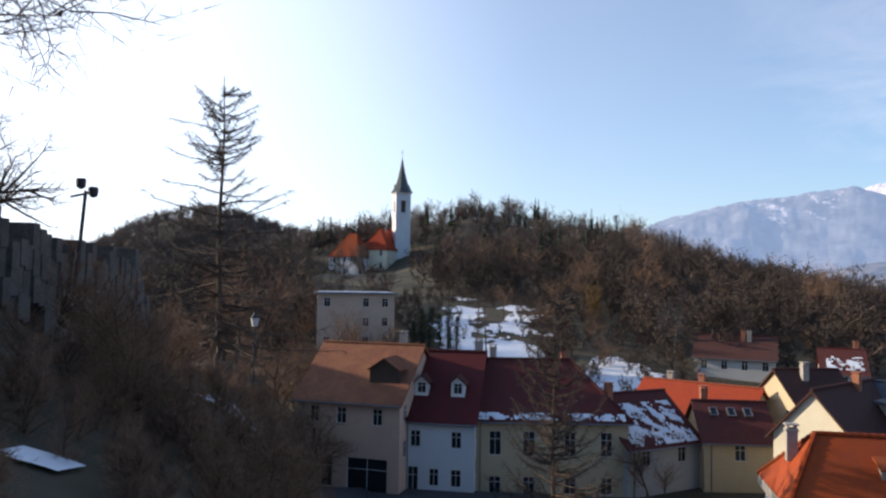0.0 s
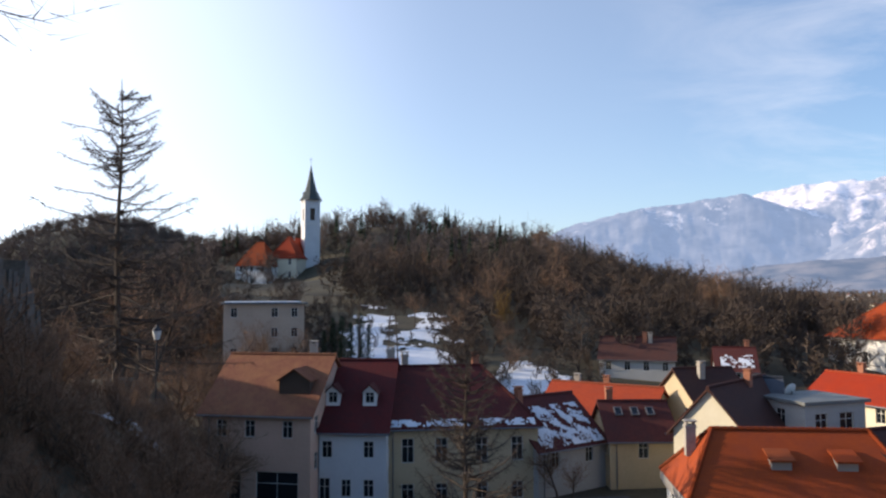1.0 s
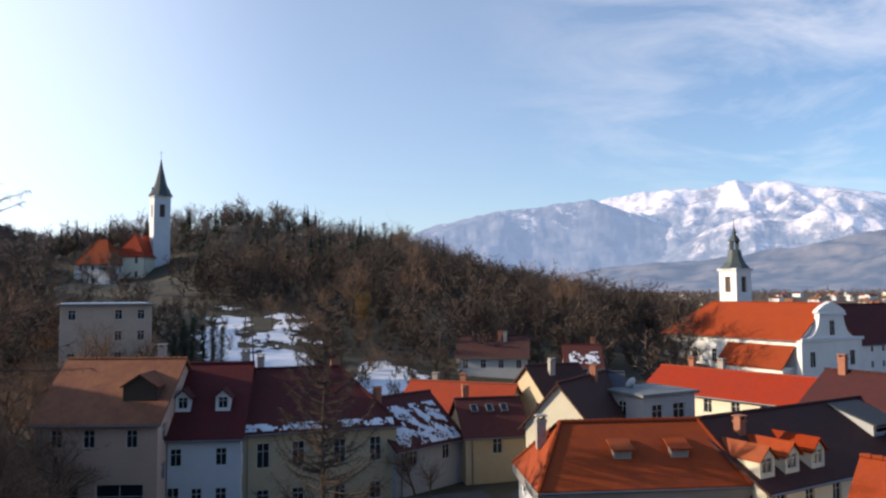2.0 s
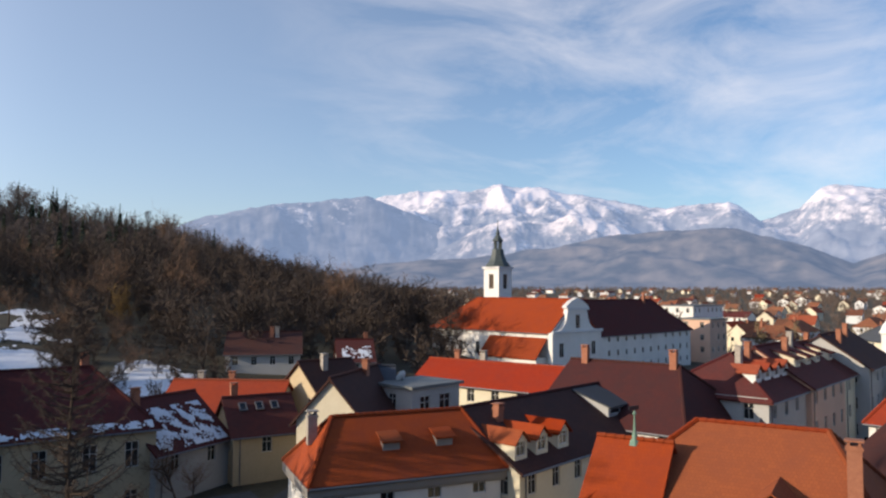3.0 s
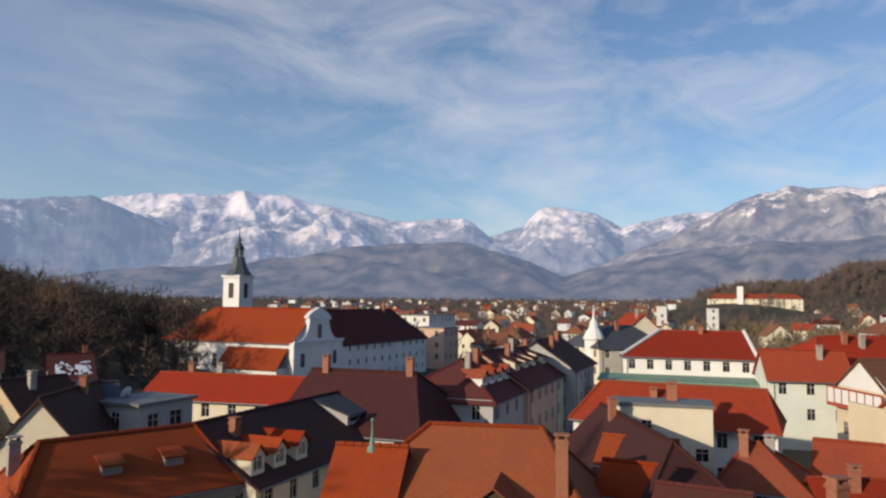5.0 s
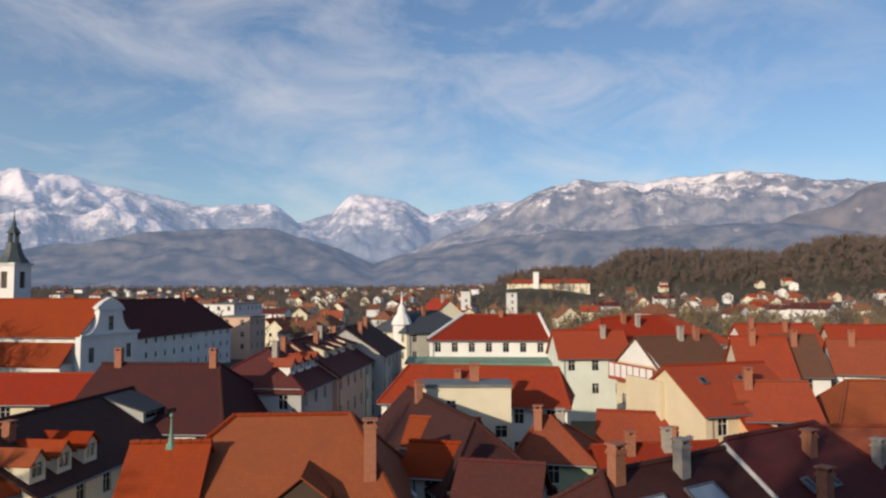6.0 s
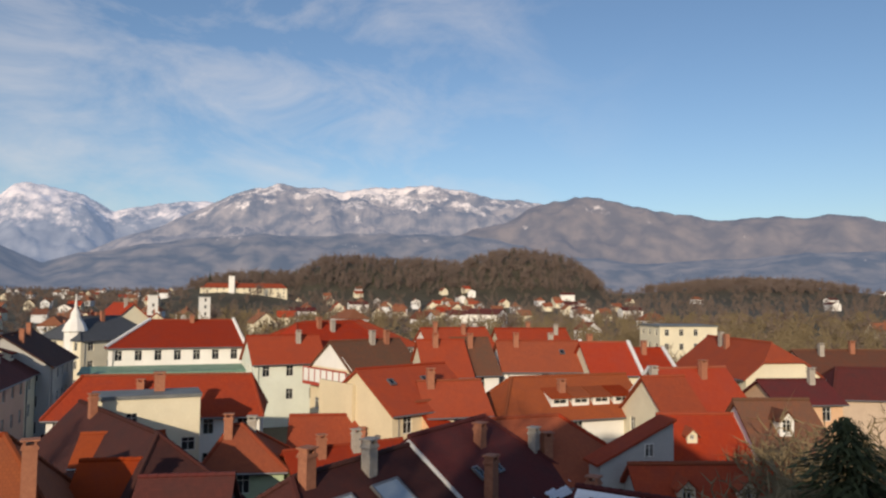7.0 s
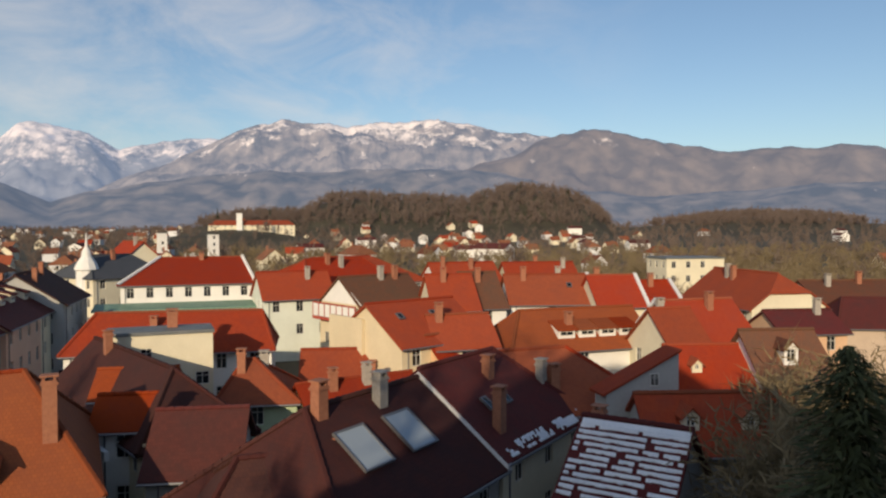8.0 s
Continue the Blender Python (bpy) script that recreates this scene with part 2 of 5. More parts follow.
def ground_z(x, y):
    r = math.hypot(x, y)
    z = 0.011 * max(0.0, r - 450) + 0.3 * noise.noise((x * 0.05, y * 0.05, 3.0))
    # church hill
    up = 38 * min(1.0, max(0.0, (y - 84) / 250))
    z += up * smoothstep(150, 40, x - 0.05 * y) * smoothstep(-170, -45, x) * (1 - 0.5 * smoothstep(380, 700, y))
    z -= 9.0 * math.exp(-((x + 42) / 24) ** 2 - ((y - 262) / 26) ** 2)
    z += 64 * math.exp(-((x + 192) / 95) ** 2 - ((y - 525) / 110) ** 2) + 10 * math.exp(-((x - 2) / 34) ** 2 - ((y - 335) / 45) ** 2)
    z += 15 * math.exp(-((x - 598) / 60) ** 2 - ((y - 165) / 70) ** 2)
    # wooded hill beyond the town
    if 700 < r < 1300 and x > 0:
        z += crest(WOODED, math.degrees(math.atan2(x, y))) * math.exp(-((r - 960) / 120) ** 2)
    z += 26 * math.exp(-((x - 1050) / 160) ** 2 - ((y + 470) / 190) ** 2)
    # castle hill with its spur
    ax, ay, bx, by = -4.0, -5.0, -17.0, 45.0
    t = min(1.0, max(0.0, ((x - ax) * (bx - ax) + (y - ay) * (by - ay)) / ((bx - ax) ** 2 + (by - ay) ** 2)))
    d = math.hypot(x - ax - t * (bx - ax), y - ay - t * (by - ay))
    if x < ax + t * (bx - ax):
        d *= 0.45
    else:
        d *= 1 + 0.55 * t
    z += (15.8 - 4.5 * t) * smoothstep(18, 3, d)
    # unseen humps added left and behind the viewpoint to shade the near roofs
    z += 14 * math.exp(-((x + 14) / 5.0) ** 2 - ((y - 4) / 11.0) ** 2) + 13 * math.exp(-((x + 16) / 6.0) ** 2 - ((y + 18) / 9.0) ** 2)
    # unseen mound added to block the sun from the lane houses
    z += 25 * math.exp(-((x + 54) / 13) ** 2 - ((y - 68) / 17) ** 2)
    return z


def make_ground():
    radii = [0.0] + [1.2 * (4200 / 1.2) ** (i / 149) for i in range(150)]
    n = 280
    verts = [(0, 0, ground_z(0, 0))]
    for r in radii[1:]:
        for i in range(n):
            a = 2 * math.pi * i / n
            x, y = r * math.sin(a), r * math.cos(a)
            verts.append((x, y, ground_z(x, y)))
    faces = [(0, 1 + (i + 1) % n, 1 + i) for i in range(n)]
    for k in range(len(radii) - 2):
        o = 1 + k * n
        for i in range(n):
            j = (i + 1) % n
            faces.append((o + i, o + j, o + n + j, o + n + i))
    g = link("ground", verts, faces, M_GROUND, smooth=True)
    tagged(g, "winter ground of brown grass and bare earth", "ground", kind="structure")


make_ground()


def road(name, pts, width, label):
    """A street draped over the ground with kerbed pavements."""
    s, k = Shape(), Shape()
    for (x0, y0), (x1, y1) in zip(pts, pts[1:]):
        u = Vector((x1 - x0, y1 - y0)).normalized()
        nx, ny = -u.y, u.x
        steps = max(1, int(math.hypot(x1 - x0, y1 - y0) / 4))
        for i in range(steps):
            q = []
            for f in (i / steps, (i + 1) / steps):
                for w in (-width / 2, width / 2):
                    x, y = x0 + (x1 - x0) * f + nx * w, y0 + (y1 - y0) * f + ny * w
                    q.append((x, y, ground_z(x, y) + 0.4))
            s.add(q, [(0, 1, 3, 2)])
    return tagged(s.ob(name, M_ROAD), label, "street", kind="structure")


road("road", [(40, 36), (62, 36.5), (130, 53), (170, 62)], 9, "asphalt street between terraced houses")
road("road", [(-30, 57), (-8, 57), (20, 56), (40, 36)], 8, "narrow asphalt lane below the castle hill")

# ---- mountains ----
def haze_range_material(name, rock, forest, snow_from, snow_full, glow, snow_c=(0.50, 0.44, 0.41), amount=900):
    m = bpy.data.materials.new(name)
    m.use_nodes = True
    n, l = m.node_tree.nodes, m.node_tree.links
    b = n["Principled BSDF"]
    b.inputs["Roughness"].default_value = 0.95
    b.inputs["Specular IOR Level"].default_value = 0.05
    t = n.new("ShaderNodeTexCoord")
    sx = n.new("ShaderNodeSeparateXYZ")
    l.new(t.outputs["Object"], sx.inputs["Vector"])
    a = n.new("ShaderNodeTexNoise")
    a.inputs["Scale"].default_value, a.inputs["Detail"].default_value, a.inputs["Roughness"].default_value = 0.0052, 12, 0.76
    l.new(t.outputs["Object"], a.inputs["Vector"])
    c = n.new("ShaderNodeTexNoise")
    c.inputs["Scale"].default_value, c.inputs["Detail"].default_value = 0.011, 9
    l.new(t.outputs["Object"], c.inputs["Vector"])
    base = n.new("ShaderNodeMix")
    base.data_type = "RGBA"
    base.inputs["A"].default_value, base.inputs["B"].default_value = (*rock, 1), (*forest, 1)
    cf = n.new("ShaderNodeMapRange")
    cf.inputs["From Min"].default_value, cf.inputs["From Max"].default_value = 0.36, 0.62
    l.new(c.outputs["Fac"], cf.inputs["Value"])
    l.new(cf.outputs["Result"], base.inputs["Factor"])
    # snow where high, broken by rock and gullies
    ad = n.new("ShaderNodeMath")
    ad.operation = "MULTIPLY_ADD"
    ad.inputs[1].default_value, ad.inputs[2].default_value = amount, -0.5 * amount
    l.new(a.outputs["Fac"], ad.inputs[0])
    sm = n.new("ShaderNodeMath")
    sm.operation = "ADD"
    l.new(ad.outputs["Value"], sm.inputs[0])
    l.new(sx.outputs["Z"], sm.inputs[1])
    mr = n.new("ShaderNodeMapRange")
    mr.inputs["From Min"].default_value, mr.inputs["From Max"].default_value = snow_from, snow_full
    l.new(sm.outputs["Value"], mr.inputs["Value"])
    mix = n.new("ShaderNodeMix")
    mix.data_type = "RGBA"
    mix.inputs["B"].default_value = (*snow_c, 1)
    l.new(mr.outputs["Result"], mix.inputs["Factor"])
    l.new(base.outputs["Result"], mix.inputs["A"])
    l.new(mix.outputs["Result"], b.inputs["Base Color"])
    # bluish emission paints the haze of distance onto the slopes
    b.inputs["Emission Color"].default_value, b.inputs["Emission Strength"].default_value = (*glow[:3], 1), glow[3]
    return m


def mountain_range(name, label, bearings, far, depth, foot, mat, rough, seed, steps=640, rows=60, back=0.25):
    """A ridge of hills at a distance: crest heights by bearing, spurs and gullies running down to the foot."""
    a0, a1 = bearings[0][0], bearings[-1][0]
    verts, faces = [], []
    for j in range(rows):
        s = j / (rows - 1)                       # 0 at the foot, 1 - back at the crest
        for i in range(steps):
            az = a0 + (a1 - a0) * i / (steps - 1)
            top = crest(bearings, az)
            r = far - depth * (1 - back) + depth * s
            x, y = r * math.sin(radians(az)), r * math.cos(radians(az))
            k = s / (1 - back)
            shape = k ** 1.25 if k <= 1 else 1 - 0.9 * (k - 1) * (1 - back) / back
            nz = noise.ridged_multi_fractal(Vector((x * rough, y * rough, seed)), 0.9, 2.1, 6, 1.0, 2.0) - 1.0
            fine = noise.fractal(Vector((x * rough * 6, y * rough * 6, seed)), 0.8, 2.2, 4)
            env = min(1.0, 2.2 * k) * (1.0 if k < 0.8 else 0.35 + 0.65 * max(0.0, (1 - min(k, 1)) / 0.2))
            z = foot + (top - foot) * shape + (top - foot) * (0.22 * nz + 0.06 * fine) * env
            verts.append((x, y, max(z, -30)))
    for j in range(rows - 1):
        for i in range(steps - 1):
            o = j * steps + i
            faces.append((o, o + 1, o + steps + 1, o + steps))
    return tagged(link(name, verts, faces, mat, smooth=True), label, "mountains", kind="structure")


# glow tuples: painted haze, bluer and paler with distance
M_ALPS = haze_range_material("alps_rock_and_snow", (0.17, 0.17, 0.18), (0.10, 0.10, 0.11), 385, 590, (0.200, 0.268, 0.405, 0.88), (0.62, 0.54, 0.50), 1700)
M_SPUR = haze_range_material("spur_rock_and_snow", (0.15, 0.15, 0.16), (0.08, 0.08, 0.09), 245, 400, (0.195, 0.258, 0.385, 0.9), (0.58, 0.50, 0.46), 1500)
M_LEFT = haze_range_material("wooded_alpine_ridge", (0.13, 0.125, 0.13), (0.06, 0.06, 0.065), 540, 650, (0.195, 0.262, 0.395, 0.93), amount=1900)
M_MID = haze_range_material("foothill_forest_and_snow", (0.24, 0.205, 0.185), (0.07, 0.07, 0.075), 480, 590, (0.165, 0.212, 0.315, 0.86), (0.66, 0.58, 0.53), 1500)
M_BROWN = haze_range_material("brown_wooded_ridge", (0.15, 0.12, 0.10), (0.07, 0.062, 0.06), 560, 680, (0.145, 0.175, 0.25, 0.85), amount=2300)
M_DARK = haze_range_material("dark_foothills", (0.15, 0.125, 0.105), (0.03, 0.033, 0.035), 440, 520, (0.140, 0.188, 0.285, 0.84), amount=2300)
LEFT = [(3, 60), (7, 175), (9, 225), (11.4, 279), (13.5, 355), (15.6, 405), (17.5, 425), (21, 474), (23.2, 508), (25.3, 535), (27, 547), (28.3, 522), (29.5, 481),
        (32, 410), (35, 330), (40, 210), (44, 120)]
ALPS = [(19, 250), (23, 430), (26, 520), (28, 565), (29.5, 584), (31.1, 607), (32.4, 595), (35, 597), (36.4, 615), (37.6, 643), (39.3, 617), (41.1, 614), (42.9, 582), (45.6, 551), (46.9, 532),
        (50, 475), (51.8, 487), (54.4, 536), (55.2, 511), (56.5, 408), (59, 442), (60.3, 543), (61.5, 575), (62.7, 563), (64.7, 543), (66.7, 458), (68.2, 497), (70, 519), (71.5, 531),
        (76, 560), (79, 600), (90, 560), (104, 300)]
MID = [(60, 60), (64, 170), (67.8, 281), (70.4, 345), (72.9, 430), (75.1, 502), (76.4, 536), (78.1, 560), (79.8, 550), (82.3, 553), (83.2, 536), (85.2, 573), (87.6, 579), (89.6, 586),
       (90.6, 576), (93.2, 549), (95.9, 520), (98.4, 491), (104, 400), (112, 300)]
NEAR = [(86, 60), (90, 200), (93.3, 300), (95.9, 340), (97.7, 400), (99.5, 431), (101.2, 443), (104.3, 424), (106.5, 397), (108.6, 355), (111.1, 335), (113.6, 339), (116.8, 339), (118.8, 343),
        (120.6, 321), (122.5, 294), (124.2, 260), (126, 248), (130, 262), (142, 320), (160, 320)]
LOW = [(20, 40), (28.4, 112), (35.1, 134), (41.2, 173), (46.9, 216), (50, 233), (54.4, 232), (56.9, 204), (59.5, 163), (62.3, 103), (64.7, 144), (67.8, 168), (72.8, 209), (77.2, 228),
       (81.4, 240), (87.1, 241), (91.7, 237), (95, 225), (99, 170), (106.5, 128), (112, 145), (118.7, 164), (128.2, 173), (140, 180)]
mountain_range("backdrop", "high snow-covered limestone mountains, blue haze as glow", ALPS, 4500, 1500, 20, M_ALPS, 0.0011, 3.0)
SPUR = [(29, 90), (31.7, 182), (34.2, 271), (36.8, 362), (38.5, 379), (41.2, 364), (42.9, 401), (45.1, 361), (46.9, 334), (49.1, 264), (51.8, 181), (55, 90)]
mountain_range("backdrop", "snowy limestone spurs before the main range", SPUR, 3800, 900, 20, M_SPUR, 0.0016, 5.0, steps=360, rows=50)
mountain_range("backdrop", "wooded mountain ridge with few snow patches, blue haze as glow", LEFT, 4050, 1300, 20, M_LEFT, 0.0008, 7.0, steps=420, rows=50)
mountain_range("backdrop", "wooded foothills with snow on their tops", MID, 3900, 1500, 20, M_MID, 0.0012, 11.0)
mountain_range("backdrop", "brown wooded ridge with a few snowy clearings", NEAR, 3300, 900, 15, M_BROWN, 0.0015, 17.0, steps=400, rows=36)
mountain_range("backdrop", "dark wooded lower ridges, haze as glow", LOW, 2750, 900, 12, M_DARK, 0.0016, 21.0, rows=30)
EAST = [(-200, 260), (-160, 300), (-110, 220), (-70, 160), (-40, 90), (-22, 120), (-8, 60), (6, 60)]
mountain_range("backdrop", "low hills, haze as glow", EAST, 3000, 900, 12, M_DARK, 0.0016, 31.0, steps=200, rows=20)


# ---- houses ----
def wall_side(s, a, b, z0, z1, holes, depth=0.16):
    """A wall from a to b (seen from outside, a at the left), with openings (u0, u1, v0, v1) cut in and their reveals."""
    a, b = Vector((*a, 0)), Vector((*b, 0))
    n = (b - a).length
    u = (b - a) / n
    inn = Vector((-u.y, u.x, 0)) * depth
    us = sorted({0.0, n, *[h[0] for h in holes], *[h[1] for h in holes]})
    vs = sorted({z0, z1, *[h[2] for h in holes], *[h[3] for h in holes]})

    def p(x, z):
        return a + u * x + Vector((0, 0, z))
    for x0, x1 in zip(us, us[1:]):
        for v0, v1 in zip(vs, vs[1:]):
            mx, mz = (x0 + x1) / 2, (v0 + v1) / 2
            if any(h[0] < mx < h[1] and h[2] < mz < h[3] for h in holes):
                continue
            s.add([p(x0, v0), p(x1, v0), p(x1, v1), p(x0, v1)], [(0, 1, 2, 3)])
    for x0, x1, v0, v1 in holes:
        c = [p(x0, v0), p(x1, v0), p(x1, v1), p(x0, v1)]
        s.add(c + [q + inn for q in c], [(0, 4, 5, 1), (1, 5, 6, 2), (2, 6, 7, 3), (3, 7, 4, 0), (4, 7, 6, 5)])


WINDOWS = {}


def window_meshes(w, h):
    """Shared meshes of a casement: surround and bars, and the pane."""
    key = (round(w, 2), round(h, 2))
    if key not in WINDOWS:
        b = 0.05
        xs, zs = (-w / 2, -w / 2 + b, -0.02, 0.02, w / 2 - b, w / 2), (0, b, h * 0.66, h * 0.66 + 0.035, h - b, h)
        f = Shape()
        for i in range(5):
            for k in range(5):
                if not (i in (1, 3) and k in (1, 3)):
                    f.box(xs[i], xs[i + 1], -0.02, 0.05, zs[k], zs[k + 1])
        f.weld()
        p = Shape().box(-w / 2 + b, w / 2 - b, 0.02, 0.04, b, h - b)
        me = []
        for s, name, mat in ((f, "window", M_FRAME), (p, "pane", M_GLASS)):
            d = bpy.data.meshes.new(name)
            d.from_pydata(s.v, [], s.f)
            d.materials.append(mat)
            me.append(d)
        WINDOWS[key] = me
    return WINDOWS[key]


def put_window(parent, a, b, u, z, w, h):
    a, b = Vector((*a, 0)), Vector((*b, 0))
    d = (b - a).normalized()
    m = Matrix.Translation(a + d * u + Vector((-d.y, d.x, 0)) * 0.1 + Vector((0, 0, z))) @ Matrix.Rotation(math.atan2(d.y, d.x), 4, "Z")
    f, p = window_meshes(w, h)
    win = share("window", f, m, parent)
    share("pane", p, Matrix(), win)


def grid_holes(n, z0, eave, storey, w, h, gap, rng, skip=0.08):
    """Window openings in even rows over a wall of length n."""
    out = []
    count = max(1, int((n - 1.0) / gap))
    top = eave - 0.55
    while top - h > z0 + 0.6:
        for i in range(count):
            if rng.random() < skip:
                continue
            c = n * (i + 0.5) / count
            out.append((c - w / 2, c + w / 2, top - h, top))
        top -= storey
    return out


def slope(s, uv, pts, along, up, thick=0.2):
    """One roof plane of given corners (outside seen counter-clockwise), with its underside and edges."""
    pts = [Vector(p) for p in pts]
    o = len(s.v)
    k = len(pts)
    s.v += [tuple(p) for p in pts] + [(p.x, p.y, p.z - thick) for p in pts]
    s.f.append(tuple(o + i for i in range(k)))
    uv += [(p.dot(along), p.dot(up)) for p in pts]
    s.f.append(tuple(o + k + i for i in reversed(range(k))))
    uv += [(0.1, 0.1)] * k
    for i in range(k):
        j = (i + 1) % k
        s.f.append((o + i, o + k + i, o + k + j, o + j))
        uv += [(0.1, 0.1)] * 4


def roof_mesh(L, W, eave, ridge, hips, over=0.45, clip=None):
    s, uv = Shape(), []
    rise = (ridge - eave) / (W / 2)
    hw, ze = W / 2 + over, eave - over * rise
    x0, x1 = -L / 2 - over * 0.7, L / 2 + over * 0.7
    r0, r1 = (x0 if not hips[0] else -L / 2 + hips[0]), (x1 if not hips[1] else L / 2 - hips[1])
    zr = ridge + 0.12
    ln = math.hypot(1, rise)
    X, up_f, up_b = Vector((1, 0, 0)), Vector((0, 1 / ln, rise / ln)), Vector((0, -1 / ln, rise / ln))
    Y = Vector((0, 1, 0))
    cut = []
    if clip:                      # half hip at the first end: starts at a share of the height, runs back by a length
        r0, hm, zm = x0 + clip[1], hw * (1 - clip[0]), ze + (zr - ze) * clip[0]
        cut = [(x0, -hm, zm), (x0, hm, zm)]
        q = math.hypot(clip[1], zr - zm)
        slope(s, uv, [cut[1], cut[0], (r0, 0, zr)], Y, Vector((clip[1] / q, 0, (zr - zm) / q)))
    slope(s, uv, [(x0, -hw, ze), (x1, -hw, ze), (r1, 0, zr), (r0, 0, zr)] + cut[:1], X, up_f)
    slope(s, uv, [(x1, hw, ze), (x0, hw, ze)] + cut[1:] + [(r0, 0, zr), (r1, 0, zr)], X, up_b)
    if hips[0]:
        q = math.hypot(r0 - x0, zr - ze)
        slope(s, uv, [(x0, hw, ze), (x0, -hw, ze), (r0, 0, zr)], Y, Vector(((r0 - x0) / q, 0, (zr - ze) / q)))
    if hips[1]:
        q = math.hypot(x1 - r1, zr - ze)
        slope(s, uv, [(x1, -hw, ze), (x1, hw, ze), (r1, 0, zr)], Y, Vector(((r1 - x1) / q, 0, (zr - ze) / q)))
    return s, uv, (x0, x1, r0, r1, hw, ze, zr)


def ridge_caps(parent, ends, mat):
    """A run of half-round cap tiles along each ridge and hip, every tile lapping the next."""
    for a, b in ends:
        a, b = Vector(a), Vector(b)
        d = b - a
        q = d.to_track_quat("Z", "Y")
        n = max(2, int(d.length / 0.45))
        rings = []
        for i in range(n):
            for f, r in ((0.0, 0.13), (0.99, 0.17)):
                c = a + d * ((i + f) / n)
                rings.append([c + q @ Vector((r * math.cos(k * math.pi / 3), r * math.sin(k * math.pi / 3), 0)) for k in range(6)])
        Shape().loft(rings).ob("ridge_cap", mat, parent)


CHIMNEY = {}


def chimney(parent, x, y, z, h=1.3, w=0.55, d=0.5, brick=True):
    """Stack, corbelled cap and pots."""
    key = (h, w, d, brick)
    if key not in CHIMNEY:
        s = Shape().box(-w / 2, w / 2, -d / 2, d / 2, -1.2, h).box(-w / 2 - 0.06, w / 2 + 0.06, -d / 2 - 0.06, d / 2 + 0.06, h, h + 0.1)
        s.box(-w / 2 - 0.02, w / 2 + 0.02, -d / 2 - 0.02, d / 2 + 0.02, h + 0.1, h + 0.18)
        for sx in (-1, 1):
            s.box(sx * w * 0.36 - 0.05, sx * w * 0.36 + 0.05, -d / 2, d / 2, h + 0.18, h + 0.36)
        s.box(-w / 2 - 0.08, w / 2 + 0.08, -d / 2 - 0.08, d / 2 + 0.08, h + 0.36, h + 0.43)
        me = bpy.data.meshes.new("chimney")
        me.from_pydata(s.v, [], s.f)
        me.materials.append(M_BRICK if brick else M_RENDER)
        CHIMNEY[key] = me
    return share("chimney", CHIMNEY[key], pose(x, y, z), parent)


HOUSES = []


def house(spot, rot, L, W, eave, ridge, wall, roof, hips=(0, 0), label="", stacks=None, gap=2.5, win=(0.9, 1.35), storey=2.9, blank=(), holes=None, gables=True, base=None, caps=True, clip=None):
    """A plastered house: walls with openings, tiled roof with ridge caps, gutters, windows and chimneys. Local x runs along the ridge."""
    rng = random.Random(int(spot[0] * 7 + spot[1] * 13))
    g = min(ground_z(spot[0] + dx, spot[1] + dy) for dx in (-4, 4) for dy in (-4, 4)) - 0.3 if base is None else base
    root = new("house")
    at(root, spot[0], spot[1], 0, rot)
    tagged(root, label, "house")
    s = Shape()
    c = [(-L / 2, -W / 2), (L / 2, -W / 2), (L / 2, W / 2), (-L / 2, W / 2)]
    for k in range(4):
        a, b = c[k], c[(k + 1) % 4]
        n = math.hypot(b[0] - a[0], b[1] - a[1])
        own = (holes or {}).get(k)
        hs = own if own is not None else ([] if k in blank else grid_holes(n, g + 0.4, eave, storey, win[0], win[1], gap, rng))
        wall_side(s, a, b, g, eave, hs)
        for x0, x1, v0, v1 in hs:
            put_window(root, a, b, (x0 + x1) / 2, v0, x1 - x0, v1 - v0)
    for k, sx in ((0, -1), (1, 1)):
        if not hips[k] and gables:
            p = [(sx * L / 2, -W / 2, eave), (sx * L / 2, W / 2, eave), (sx * L / 2, 0, ridge - 0.02)]
            if clip and sx < 0:
                zc = eave + (ridge - eave) * clip[0] - 0.1
                hc = W / 2 * (ridge - zc) / (ridge - eave)
                p[2:] = [(-L / 2, hc, zc), (-L / 2, -hc, zc)]
            s.add(p if sx > 0 else p[::-1], [tuple(range(len(p)))])
    s.weld().ob("wall", WALL[wall], root)
    r, uv, (x0, x1, r0, r1, hw, ze, zr) = roof_mesh(L, W, eave, ridge, hips, clip=clip)
    link("roof", r.v, r.f, ROOF[roof], root, uvs=uv)
    if caps:
        ends = [((r0, 0, zr), (r1, 0, zr))]
        if hips[0]:
            ends += [((x0, y, ze), (r0, 0, zr)) for y in (-hw, hw)]
        if hips[1]:
            ends += [((x1, y, ze), (r1, 0, zr)) for y in (-hw, hw)]
        ridge_caps(root, ends, ROOF[roof])
    for sy in (-1, 1):
        y = sy * (hw + 0.06)
        Shape().tube((x0, y, ze - 0.12), (x1, y, ze - 0.12), 0.075, 0.075, 6).ob("gutter", M_ZINC, root)
        xp = x0 + 0.9
        if sy < 0:
            Shape().tube((xp, sy * (W / 2 + 0.07), ze - 0.15), (xp, sy * (W / 2 + 0.07), g), 0.05, 0.05, 5).ob("downpipe", M_ZINC, root)
    if stacks is None:
        stacks = [(rng.uniform(-0.35, 0.35) * max(1.0, r1 - r0), rng.choice((-1, 1)) * W * rng.uniform(0.06, 0.16)) for _ in range(1 + (L > 9))]
    for i, st in enumerate(stacks):
        x, y = st[:2]
        z = ridge - abs(y) * (ridge - eave) / (W / 2)
        chimney(root, x, y, z, st[2] if len(st) > 2 else 1.25, 0.6, 0.5, (i + int(L)) % 3 != 0)
    root["ridge"], root["eave"], root["half"] = ridge, eave, W / 2
    HOUSES.append(root)
    return root


